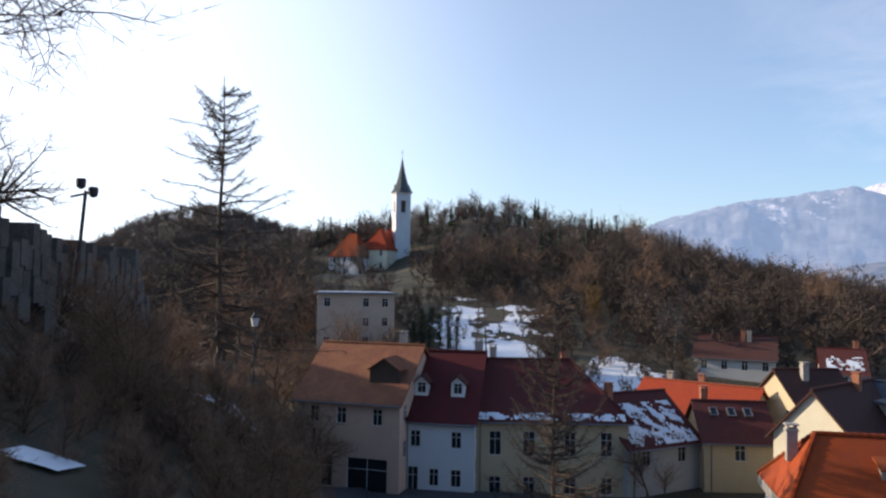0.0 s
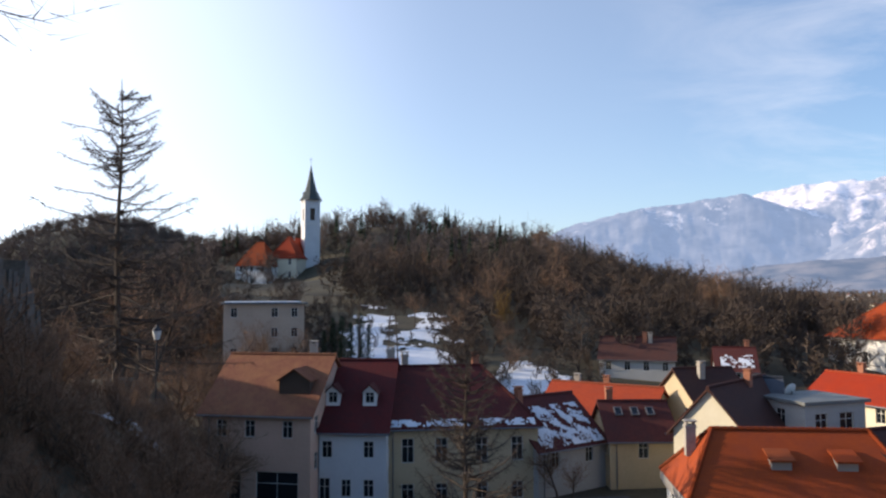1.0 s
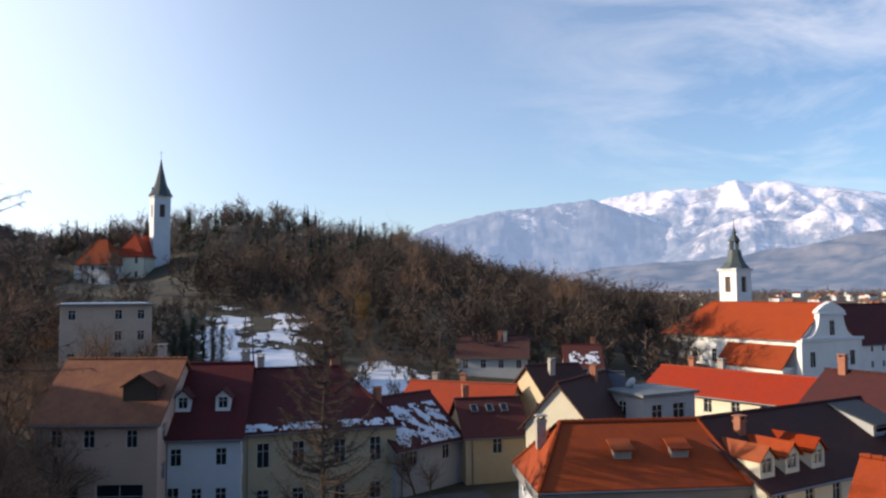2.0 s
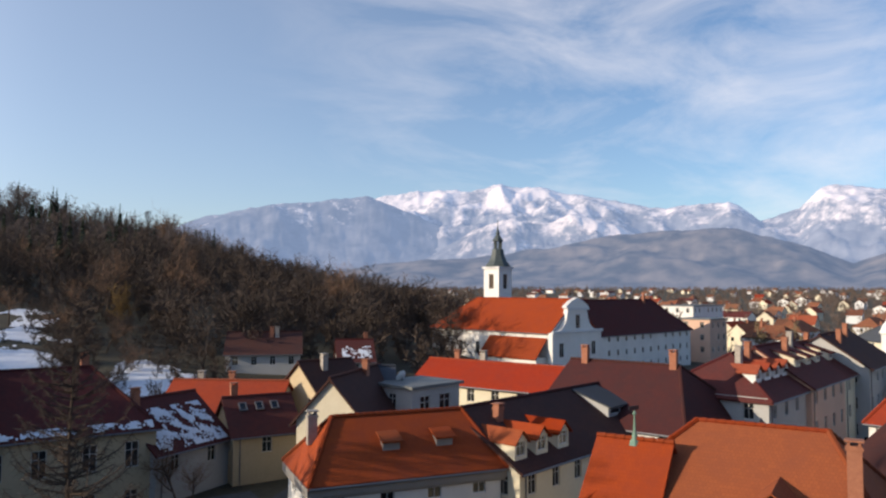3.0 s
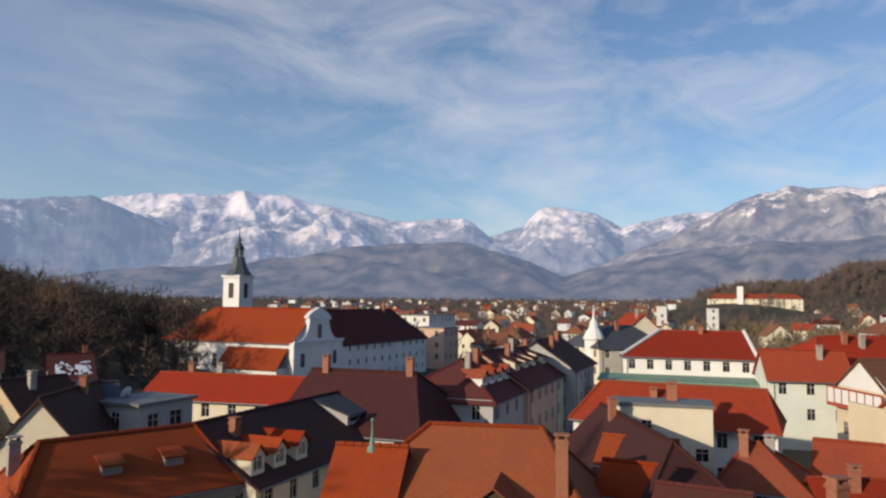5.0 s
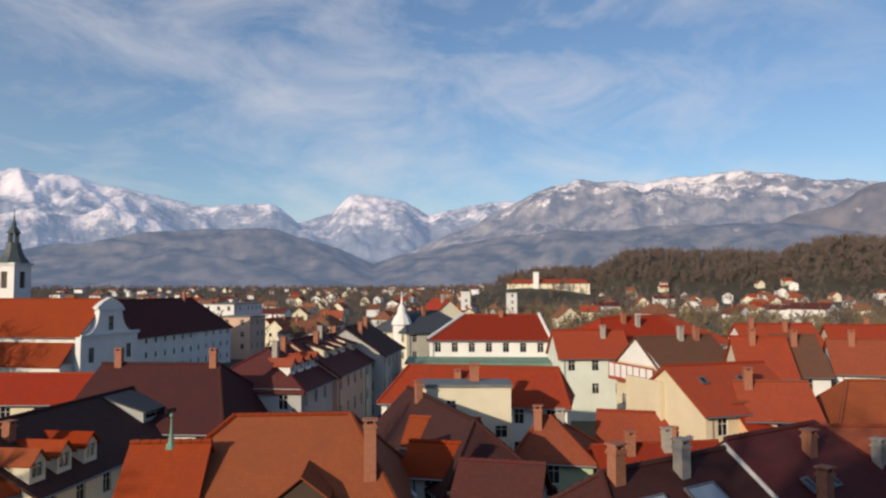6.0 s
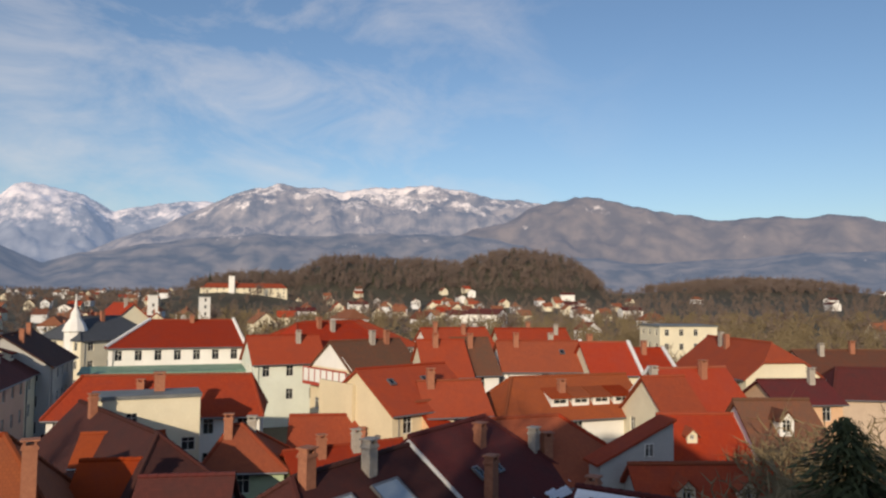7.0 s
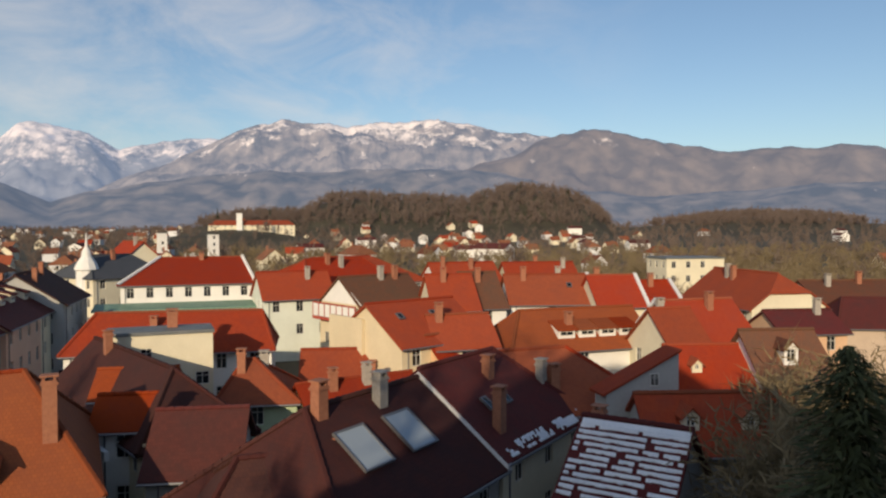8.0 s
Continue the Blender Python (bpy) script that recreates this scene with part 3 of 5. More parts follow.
def roof_point(h, x, y):
    """Height of the roof plane of a house at local (x, y)."""
    return h["ridge"] + 0.12 - abs(y) * (h["ridge"] - h["eave"]) / h["half"]


def dormer(h, x, y, w=1.3, hgt=1.2, wall="white", roof="red", side=-1, shed=False, rise=0.6, win=True):
    """A dormer on the roof of h; its front stands at local (x, y), its ridge runs back into the roof."""
    z = roof_point(h, x, y)
    pitch = (h["ridge"] - h["eave"]) / h["half"]
    back = (hgt + (rise if not shed else rise)) / pitch
    part_of = d = new("dormer")
    d.parent = h
    d.matrix_local = pose(x, y, z, 0, 0, 0 if side < 0 else 180)
    s = Shape()
    if not shed:
        pts = [(-w / 2, 0), (w / 2, 0)]
        wall_side(s, pts[0], pts[1], -0.35, hgt, [(0.2, w - 0.2, 0.15, hgt - 0.1)] if win else [], 0.12)
        s.add([(-w / 2, 0, hgt), (w / 2, 0, hgt), (0, 0, hgt + rise)], [(0, 1, 2)])
        b = hgt / pitch
        s.add([(-w / 2, 0, -0.35), (-w / 2, 0, hgt), (-w / 2, b, hgt)], [(0, 1, 2)])
        s.add([(w / 2, 0, -0.35), (w / 2, b, hgt), (w / 2, 0, hgt)], [(0, 1, 2)])
        s.weld().ob("wall", WALL[wall], part_of)
        r, uv = Shape(), []
        o, f = 0.18, -0.22
        dz = o * rise / (w / 2)
        slope(r, uv, [(-w / 2 - o, f, hgt - dz), (0, f, hgt + rise), (0, back, hgt + rise), (-w / 2 - o, b, hgt - dz)], Vector((0, 1, 0)), Vector((0.7, 0, 0.7)), 0.1)
        slope(r, uv, [(0, f, hgt + rise), (w / 2 + o, f, hgt - dz), (w / 2 + o, b, hgt - dz), (0, back, hgt + rise)], Vector((0, 1, 0)), Vector((-0.7, 0, 0.7)), 0.1)
        link("roof", r.v, r.f, ROOF[roof], part_of, uvs=uv)
    else:
        b = hgt / pitch
        bk = hgt / (pitch - 0.30)
        s.add([(-w / 2, 0, -0.3), (w / 2, 0, -0.3), (w / 2, 0, hgt), (-w / 2, 0, hgt)], [(0, 1, 2, 3)])
        zb = hgt + 0.30 * bk
        s.add([(-w / 2, 0, -0.3), (-w / 2, 0, hgt), (-w / 2, bk, zb)], [(0, 1, 2)])
        s.add([(w / 2, 0, -0.3), (w / 2, bk, zb), (w / 2, 0, hgt)], [(0, 1, 2)])
        s.weld().ob("wall", WALL[wall], part_of)
        r, uv = Shape(), []
        slope(r, uv, [(-w / 2 - 0.15, -0.3, hgt - 0.02), (w / 2 + 0.15, -0.3, hgt - 0.02), (w / 2 + 0.15, bk, zb + 0.1), (-w / 2 - 0.15, bk, zb + 0.1)],
              Vector((1, 0, 0)), Vector((0, 0.95, 0.3)), 0.12)
        link("roof", r.v, r.f, ROOF[roof], part_of, uvs=uv)
    if win:
        f, p = window_meshes(w - 0.4, max(0.4, hgt - 0.25))
        wob = share("window", f, pose(0, -0.03 if shed else 0.09, 0.15), part_of)
        share("glass", p, Matrix(), part_of).matrix_local = pose(0, -0.03 if shed else 0.09, 0.15)
    return d


def skylight(h, x, y, w=0.8, l=1.2, side=-1, mat=None):
    """A roof window lying in the roof plane: frame and pane."""
    pitch = math.degrees(math.atan2(h["ridge"] - h["eave"], h["half"]))
    z = roof_point(h, x, y)
    f = Shape()
    t = 0.09
    f.box(-w / 2, w / 2, -l / 2, -l / 2 + t, 0, 0.14).box(-w / 2, w / 2, l / 2 - t, l / 2, 0, 0.14)
    f.box(-w / 2, -w / 2 + t, -l / 2 + t, l / 2 - t, 0, 0.14).box(w / 2 - t, w / 2, -l / 2 + t, l / 2 - t, 0, 0.14)
    k = f.ob("skylight", M_ZINC, h)
    k.matrix_local = pose(x, y, z + 0.04, pitch, 0, 0 if side < 0 else 180)
    Shape().box(-w / 2 + t, w / 2 - t, -l / 2 + t, l / 2 - t, 0.02, 0.09).ob("pane", mat or M_GLASS, k)
    return k


pink_house = house((-8.7, 65.5), -14.3, 9.1, 11.0, 7.8, 11.7, 'pink', 'rust', (0, 0), "pale pink plastered two-storey town house, rusty tile roof", holes={0: [(1.2, 2.05, 5.65, 7.0), (3.6, 4.45, 5.65, 7.0), (6.75, 7.6, 5.65, 7.0), (1.1, 3.3, 0.5, 3.0), (4.6, 8.1, 0.3, 3.0)]}, stacks=[(2.6, 0.6)])
white_house = house((-1.9, 66.0), -8.3, 6.1, 11.0, 6.3, 11.1, 'palegrey', 'darkred', (0, 0), "white plastered town house with two roof dormers, dark red tiles", holes={0: [(0.8, 1.65, 3.8, 5.15), (4.2, 5.05, 3.8, 5.15), (0.6, 1.5, 0.1, 2.2), (2.4, 3.2, 0.7, 2.1), (4.2, 5.05, 0.7, 2.1)]}, stacks=[(2.6, 0.5)])
ochre_house = house((6.5, 67.1), 1.8, 12.8, 11.0, 6.3, 10.4, 'ochre', 'darkred', (0, 4), "weathered ochre town house with snow along the eaves", holes={0: [(1.3, 2.3, 3.1, 5.1), (4.1, 5.1, 3.1, 5.1), (7.5, 8.5, 3.1, 5.1), (10.5, 11.5, 3.1, 5.1), (1.3, 2.3, 0.0, 1.4), (4.1, 5.1, 0.0, 1.4), (7.5, 8.5, 0.0, 1.4), (10.5, 11.5, 0.0, 1.4)]}, stacks=[(-4.5, 0.4), (2.0, 0.5)])
snow_roof_house = house((14.2, 67.1), 29.3, 7.9, 9.0, 4.2, 7.6, 'grey', 'darkred', (0, 0), "low grey house, red tile roof half covered in snow")
hipped_house = house((23.8, 42.5), -9.8, 12.3, 6.7, 6.0, 8.8, "white", "orange", (2.0, 1.3), "white house under a hipped orange tile roof, two shed dormers", stacks=[(-5.3, 0.5, 0.5)])
gable_house = house((28.4, 57.2), 42.0, 11.0, 5.8, 6.8, 9.9, 'cream', 'brown', (0, 0), "cream gabled house with dark brown tile roof", stacks=[(1.3, -0.3, 0.9)], blank=(3,))
gable_house_behind = house((32.2, 72.4), 8.7, 6.1, 8.0, 6.5, 9.4, 'ochre', 'brown', (0, 0), "ochre gabled house with brown roof")
# grey walls and dark tiles of these two paint in the hill's shade
wood_edge_house = house((40.5, 114.7), -21.6, 11.2, 10.0, 7.2, 10.0, 'grey', 'brown', (0, 0), "house at the edge of the woods, greyed and browned for hill shade")
small_gable_house = house((50.0, 101.7), -21.8, 5.2, 9.0, 6.6, 9.2, 'grey', 'darkred', (0, 0), "house greyed and darkened for hill shade, snow on its back slope")
low_red_house = house((23.2, 75.6), -37.1, 11.6, 9.0, 4.8, 7.5, 'cream', 'red', (0, 0), "low house with sunlit red tile roof")
skylight_house = house((23.0, 67.0), -3.6, 5.9, 7.0, 4.5, 7.0, 'ochre', 'darkred', (0, 0), "low house with three skylights in a dark red roof")
dish_house = house((32.3, 60.5), -22.2, 2.4, 8.0, 6.8, 9.8, 'grey', 'slate', (0, 0), "grey house with slate-blue sheet roof", stacks=[])
long_house = house((48.6, 63.6), -68.5, 18.0, 6.6, 7.1, 9.0, 'cream', 'red', (0, 0), "long low cream house with plain red tile roof")
dark_roof_house = house((40.4, 45.4), 15.0, 25.0, 11.1, 5.7, 8.7, 'cream', 'brown', (0, 5), "cream house under a large dark brown roof with dormers", stacks=[(-9.6, -1.6, 0.8)])
brown_roof_house = house((50.4, 45.4), -72.0, 13.2, 14.0, 6.3, 10.4, 'white', 'darkbrown', (0, 3), "white house under a broad mossy brown tile roof", stacks=[(3.2, -0.3), (-5.2, -0.3)])
street_house = house((60.8, 43.2), 14.9, 12.0, 10.0, 8.0, 11.0, 'grey', 'darkred', (5, 0), "grey three-storey terraced house on the street, dark red roof")
street_house_b = house((70.8, 45.4), 15.2, 12.0, 10.0, 8.2, 11.4, 'pink', 'darkred', (0, 0), "pink terraced house on the street, dark red roof")
street_house_c = house((83.7, 49.3), 14.1, 10.8, 10.0, 8.0, 11.0, 'cream', 'darkred', (0, 0), "cream terraced house on the street, dark roof")
street_house_d = house((89.3, 49.4), 15.6, 13.6, 10.0, 8.6, 11.8, 'grey', 'brown', (0, 0), "grey terraced house on the street, dark brown roof")
near_orange_house = house((33.8, 23.8), -63.8, 14.2, 13.0, 6.0, 10.0, 'cream', 'orange', (5, 3), "cream house under a big sunlit orange hipped roof", stacks=[(5.3, -3.9, 2.5)])
orange_wing = house((29.3, 26.8), -64.3, 3.4, 6.0, 6.5, 9.2, 'white', 'orange', (0, 0), "white wing with a small orange tile roof", stacks=[])
hall = house((105.9, 35.8), -72.3, 16.8, 16.1, 9.8, 12.8, 'white', 'red', (4.5, 1), "large white public hall with hipped red roof and white metal hips", stacks=[(1.7, -0.8, 0.8)], gap=2.1, blank=(3,))
long_red_house = house((66.5, 23.7), -80.0, 17.1, 6.8, 6.7, 9.4, 'white', 'red', (1.8, 1.0), "long house with bright red tile roof in front of the hall", stacks=[(-1.6, -1.7, 0.9)])
# darkbrown tiles stand in for the shade on this roof
dark_gable_house = house((48.8, 19.9), -140.2, 20.3, 6.2, 5.5, 8.5, 'cream', 'darkbrown', (0, 4), "cream house with roof darkened to brown for shade, white verge", stacks=[(-5.5, -0.4, 1.2)])
low_orange_house = house((49.0, 20.0), -80.0, 4.6, 4.3, 6.4, 7.6, 'cream', 'orange', (0, 0), "low house with orange tile roof", stacks=[(1.3, -1.4, 0.9)])
small_orange_house = house((42.6, 17.8), -82.0, 3.2, 3.7, 6.1, 7.3, 'white', 'orange', (0, 0), "small white house with orange tile roof", stacks=[])
pyramid_house = house((54.6, 13.2), -82.0, 5.5, 6.0, 5.0, 7.2, 'green', 'red', (1.6, 3.2), "pale green house with pyramid red tile roof", stacks=[(-1.3, -0.9, 1.3), (0.2, 0.5, 0.6)])
mint_house = house((97.8, 19.4), -66.0, 9.0, 8.5, 8.3, 11.2, 'mint', 'red', (0, 0), "pale mint town house with red tile roof")
red_hip_house = house((114.0, 14.9), -50.0, 22.4, 14.0, 9.0, 12.5, 'white', 'red', (6, 6), "house with wide hipped red roof")
sign_house = house((87.9, 7.6), -50.0, 9.6, 9.0, 8.2, 11.3, 'beige', 'brown2', (0, 0), "beige house with white timbered gable over a red rail", stacks=[(0.5, -0.6), (2.6, -0.6)])
beige_house = house((65.0, 2.4), -50.0, 9.2, 9.5, 7.7, 10.5, 'beige', 'red', (0, 0), "tall beige house with bare gable wall and red roof", stacks=[], blank=(3,))
peach_gable = house((61.9, -0.4), -50.0, 3.4, 5.5, 5.6, 8.0, 'peach', 'red', (0, 0), "small peach-coloured gable with one white window", stacks=[])
yard_house = house((62.7, 7.6), -84.0, 7.6, 5.0, 4.7, 6.6, 'cream', 'red', (0, 0), "low yard house with red tile roof", stacks=[(1.9, -2.2, 0.7)])
yard_shed = house((55.4, 6.2), -60.0, 9.0, 4.5, 4.3, 5.6, 'cream', 'red', (0, 0), "low shed with red tile roof and chimneys", stacks=[(0.6, -0.6), (-2.2, -0.8)])
# stone plaster darkens these walls in place of shade
skylight_roof_house = house((34.0, 4.3), -33.7, 11.4, 10.0, 5.4, 9.0, 'stone', 'darkbrown', (3, 0), "house with walls greyed for shade, dark roof with two large roof windows", stacks=[(-2.2, -0.4), (1.7, -0.7)])
# darkred tiles paint in the shade lying on this slope
shaded_house = house((43.6, -2.1), -34.1, 10.6, 10.0, 5.7, 9.4, "cream", "darkred", (0, 3), "cream house with dark red tile roof, shade put in the tiles", stacks=[(-0.6, -1.4, 0.9), (-3.9, -4.0, 1.9), (3.9, -2.6, 1.0)])
red_annex = house((49.0, -8.3), -70.8, 8.6, 9.0, 6.0, 8.9, 'cream', 'red', (0, 4), "annex with red hipped tile roof", stacks=[(-2.1, -2.9, 1.1)])
striped_snow_house = house((35.2, -9.6), -122.6, 4.9, 7.0, 4.8, 7.5, 'grey', 'darkred', (0, 0), "house whose tile roof is striped with snow", stacks=[(-2.2, 1.0, 0.8)])
dormer_house = house((52.4, -19.2), -88.0, 5.6, 5.6, 6.3, 8.5, 'cream', 'red', (0, 0), "house with red tile roof and a small dormer", stacks=[])
brown_dormer_house = house((52.1, -24.2), -86.0, 5.0, 7.0, 6.6, 9.6, 'white', 'brown2', (0, 0), "house with brown tile roof and white dormer", stacks=[])
broad_red_house = house((95.4, -54.3), -88.0, 14.0, 10.0, 7.8, 10.0, "cream", "brown2", (0, 0), "low house with long brown-red roof", blank=(0,))
low_shop = house((86.0, -52.0), -98.0, 12.0, 9.0, 5.9, 8.6, "dusty", "darkred", (2, 2), "low dusty-brown building with dark red roof", stacks=[], blank=(0,))
half_hip_house = house((86.3, -36.9), 9.0, 15.0, 8.8, 8.5, 11.8, "cream", 'red', (0, 0), "cream house under a red tile roof with a half-hipped gable", blank=(3,), clip=(0.5, 2.2))
brown_wall_house = house((73.5, -36.2), -84.0, 6.7, 6.3, 7.0, 8.6, 'peach', 'darkred', (0, 0), "ochre-brown house with dark red roof")
front_red_house = house((41.5, -15.7), -88.0, 8.6, 5.6, 5.3, 7.5, 'grey', 'red', (0, 0), "house with red tile roof and two small dormers", stacks=[])
row_house = house((84.6, -1.2), -79.0, 5.0, 9.5, 8.3, 11.6, 'cream', 'red', (0, 0), "terraced house with red tile roof")
row_house_b = house((86.9, -4.6), -76.0, 4.2, 9.6, 8.3, 11.7, 'white', 'brown2', (0, 0), "terraced house with weathered brown roof")
row_house_c = house((88.6, -13.0), -86.0, 9.7, 8.5, 8.5, 11.3, 'white', 'red', (0, 0), "white terraced house with red tile roof")
row_house_d = house((85.5, -20.2), -84.0, 5.3, 8.2, 8.5, 11.4, 'cream', 'red2', (0, 0), "terraced house with bright new red roof")
row_house_e = house((90.5, -26.2), -84.0, 4.6, 7.1, 8.4, 10.4, 'yellow', 'red', (0, 0), "yellow terraced house with red roof")
orange_brown_house = house((68.0, -11.8), -71.0, 14.1, 7.6, 6.6, 9.4, 'white', 'orange', (2.4, 0), "long white house with orange tile roof and a row of dormers", stacks=[(-0.8, -2.2, 1.3)])
middle_house = house((63.9, -1.7), -74.4, 5.2, 6.0, 7.3, 9.4, 'cream', 'red', (0, 0), "house with red tile roof")
middle_house_b = house((62.8, -19.9), -76.7, 3.5, 8.0, 7.0, 10.0, 'cream', 'red', (0, 0), "house with red tile roof")
middle_house_c = house((66.2, -23.3), -74.0, 7.3, 8.0, 7.2, 10.4, 'white', 'red2', (0, 0), "white house with red tile roof", stacks=[(0.9, -0.9, 1.2)])
back_house = house((107.9, 15.2), -50.0, 15.7, 12.0, 9.0, 12.5, 'cream', 'red', (3, 3), "house with hipped red roof")
back_house_b = house((115.9, -3.7), -71.1, 10.5, 10.0, 8.5, 11.5, 'white', 'red', (0, 0), "white house with red roof")
back_house_c = house((116.5, -15.9), -82.0, 11.1, 10.0, 8.5, 11.5, 'cream', 'red', (0, 0), "cream house with red roof")
# shade painted into the tile colour of these two low roofs
low_dark_house = house((39.5, 12.7), -82.0, 4.3, 7.0, 5.0, 7.2, 'grey', 'darkred', (0, 0), "low house with dark red roof, shade put in the tiles", stacks=[])
near_dark_house = house((31.4, 6.4), -72.1, 8.4, 7.0, 5.0, 7.2, 'grey', 'darkbrown', (2, 2), "low house with dark brown roof, shade put in the tiles", stacks=[(1.5, -0.6, 0.8)])

# dormers, skylights and other fittings of the nearer houses
for x in (-1.7, 1.4):
    dormer(white_house, x, -3.9, 1.15, 1.15, "white", "darkred", rise=0.55)
dormer(pink_house, 2.6, -4.0, 2.6, 1.15, "timber", "rust", rise=0.85, win=False)
for x in (-0.9, 2.7):
    dormer(hipped_house, x, -2.2, 1.1, 0.55, "stone", "orange", shed=True, win=False)
for x in (-11.6, -9.2, -6.6):
    dormer(dark_roof_house, x, -5.0, 1.35, 1.15, "cream", "orange", rise=0.65)
dormer(dark_roof_house, 4.0, -3.6, 3.6, 0.8, "grey", "slate", shed=True)
dormer(near_orange_house, 2.2, -6.0, 2.3, 1.0, "timber", "orange", rise=0.9, win=False)
dormer(brown_dormer_house, -0.2, -2.4, 1.0, 1.15, "white", "brown2", rise=0.5)
dormer(dormer_house, -1.3, -2.0, 0.7, 0.6, "cream", "red", rise=0.35)
for x in (-2.0, 1.3):
    dormer(front_red_house, x, -2.0, 0.9, 0.8, "cream", "red", rise=0.45)
for i in range(4):
    dormer(orange_brown_house, -1.4 + i * 2.1, -3.0, 1.7, 0.75, "white", "orange", shed=True)
for x in (-3.6, -1.2, 1.2, 3.6):
    dormer(street_house, x, -3.4, 1.5, 0.9, "white", "red", rise=0.55)
for h in (street_house_b, street_house_c):
    for x in (-3.0, 0.5, 3.8):
        dormer(h, x, -3.0, 1.5, 0.8, "cream", "darkred", shed=True)
for x in (-1.6, -0.1, 1.3):
    skylight(skylight_house, x, -1.2, 0.7, 1.0)
for x in (-3.1, -1.2):
    skylight(shaded_house, x, -2.8, 0.55, 0.9)
# pale blue base colour paints the sky's reflection into the panes
M_SKYPANE = plain("roof_glass_painted_sky", (0.30, 0.36, 0.42), 0.12)
for x in (-1.5, 1.9):
    skylight(skylight_roof_house, x, -2.3, 2.0, 2.3, mat=M_SKYPANE)
for h, x in ((beige_house, -2.6), (beige_house, 1.0), (row_house_c, 2.5), (long_red_house, -4)):
    skylight(h, x, -1.9, 0.6, 0.8)


def verge_wall(h, end):
    """A raised plastered gable wall showing along both slopes at one end of a house."""
    wall_ob = [c for c in h.children if c.name.startswith("wall")][0]
    x = end * (max(v.co.x for v in wall_ob.data.vertices) + 0.32)
    hw = h["half"] + 0.45
    rise = (h["ridge"] - h["eave"]) / h["half"]
    s = Shape()
    low = h["eave"] - 0.45 * rise + 0.06
    s.loft([[Vector((x + dx, y, z + dz)) for dx, dz in ((-0.2, -0.25), (0.2, -0.25), (0.2, 0.16), (-0.2, 0.16))] for y, z in ((-hw, low), (0, h["ridge"] + 0.2), (hw, low))])
    s.ob("verge", WALL["palegrey"], h, "pale plastered verge wall")


for h in (skylight_roof_house, row_house_c, row_house_d, row_house_e):
    verge_wall(h, 1)
for h in (middle_house_c,):
    verge_wall(h, -1)
Shape().box(-6.5, 9.0, -4.75, -4.5, 4.6, 5.1).ob("fascia", WALL["white"], dark_gable_house, "sunlit white eaves board")


def block(name, label, category, spot, rot, L, W, z0, z1, wall, roof_mat, holes=None, over=0.3, gap=2.6):
    """A flat-roofed block with a slab roof."""
    rng = random.Random(int(spot[0] * 11 + spot[1]))
    root = at(new(name), spot[0], spot[1], 0, rot)
    tagged(root, label, category)
    s = Shape()
    c = [(-L / 2, -W / 2), (L / 2, -W / 2), (L / 2, W / 2), (-L / 2, W / 2)]
    for k in range(4):
        a, b = c[k], c[(k + 1) % 4]
        n = math.hypot(b[0] - a[0], b[1] - a[1])
        hs = (holes or {}).get(k)
        if hs is None:
            hs = grid_holes(n, z0 + 0.4, z1, 2.9, 0.95, 1.35, gap, rng)
        wall_side(s, a, b, z0, z1, hs)
        for x0, x1, v0, v1 in hs:
            put_window(root, a, b, (x0 + x1) / 2, v0, x1 - x0, v1 - v0)
    s.weld().ob("wall", WALL[wall], root)
    Shape().box(-L / 2 - over, L / 2 + over, -W / 2 - over, W / 2 + over, z1, z1 + 0.25).ob("roof", roof_mat, root)
    return root


M_FLAT = material("grey_sheet_roof", (0.10, 0.11, 0.11), (0.17, 0.18, 0.18), 0.6, 0.6, 0.2)
block("house", "pale block with grey flat sheet roof", "house", (34.3, 57.1), 14, 6.0, 5.0, -0.4, 8.5, "grey", M_FLAT, {0: [(1.0, 2.2, 6.2, 7.8), (3.4, 4.8, 6.2, 7.8)]})
cream_wall = block("house", "cream blank fire wall with one small window", "house", (57.1, 21.6), -68, 7.5, 3.6, -0.4, 9.0, "cream", M_FLAT, {0: [(2.3, 3.1, 6.9, 8.0), (6.2, 7.2, 5.0, 6.0)], 1: [], 2: [], 3: []}, over=0.12)
chimney(cream_wall, 0.9, 0.6, 9.2, 1.1, 0.75, 0.6)
villa = block("villa", "beige villa with snow on its flat roof", "villa", (-18.2, 113.8), 12, 11.5, 9.0, 2.5, 15.6, "dusty", M_FLAT, over=0.5)
# far yellow block
block("apartment_house", "pale cream apartment house behind trees", "house", (156.3, -52.9), -80, 13, 9, -0.5, 10.6, "cream", M_FLAT)
block("apartment_house", "pinkish apartment block with flat roof", "house", (150.7, 115.8), 12, 9, 8, -0.5, 10.0, "pink", M_FLAT)
block("apartment_house", "grey-white flat-roofed apartment block", "house", (188.6, 148.4), 12, 20, 10, -0.5, 12.2, "white", M_FLAT)
block("tower_block", "slim white high-rise above the town", "tower", (309.0, 115.8), -60, 3.6, 3.6, 2, 15.3, "white", M_FLAT)
block("tower_block", "slim white high-rise above the town", "tower", (315.6, 96.3), -60, 4.1, 3.6, 2, 14.6, "white", M_FLAT)

# heavy stone cornice under the eaves of the hipped house
Shape().box(-6.5, 6.5, -3.68, 3.68, 5.0, 5.52).box(-6.4, 6.4, -3.52, 3.52, 4.8, 5.0).ob("cornice", WALL["stone"], hipped_house, "weathered grey stone cornice")

# white sheet flashing along the hips of the hall
hx0, hx1, hhw, hze, hzr = -8.4 - 0.32, 8.4 + 0.32, 8.5, 9.8 - 0.45 * 3.0 / 8.05, 12.92
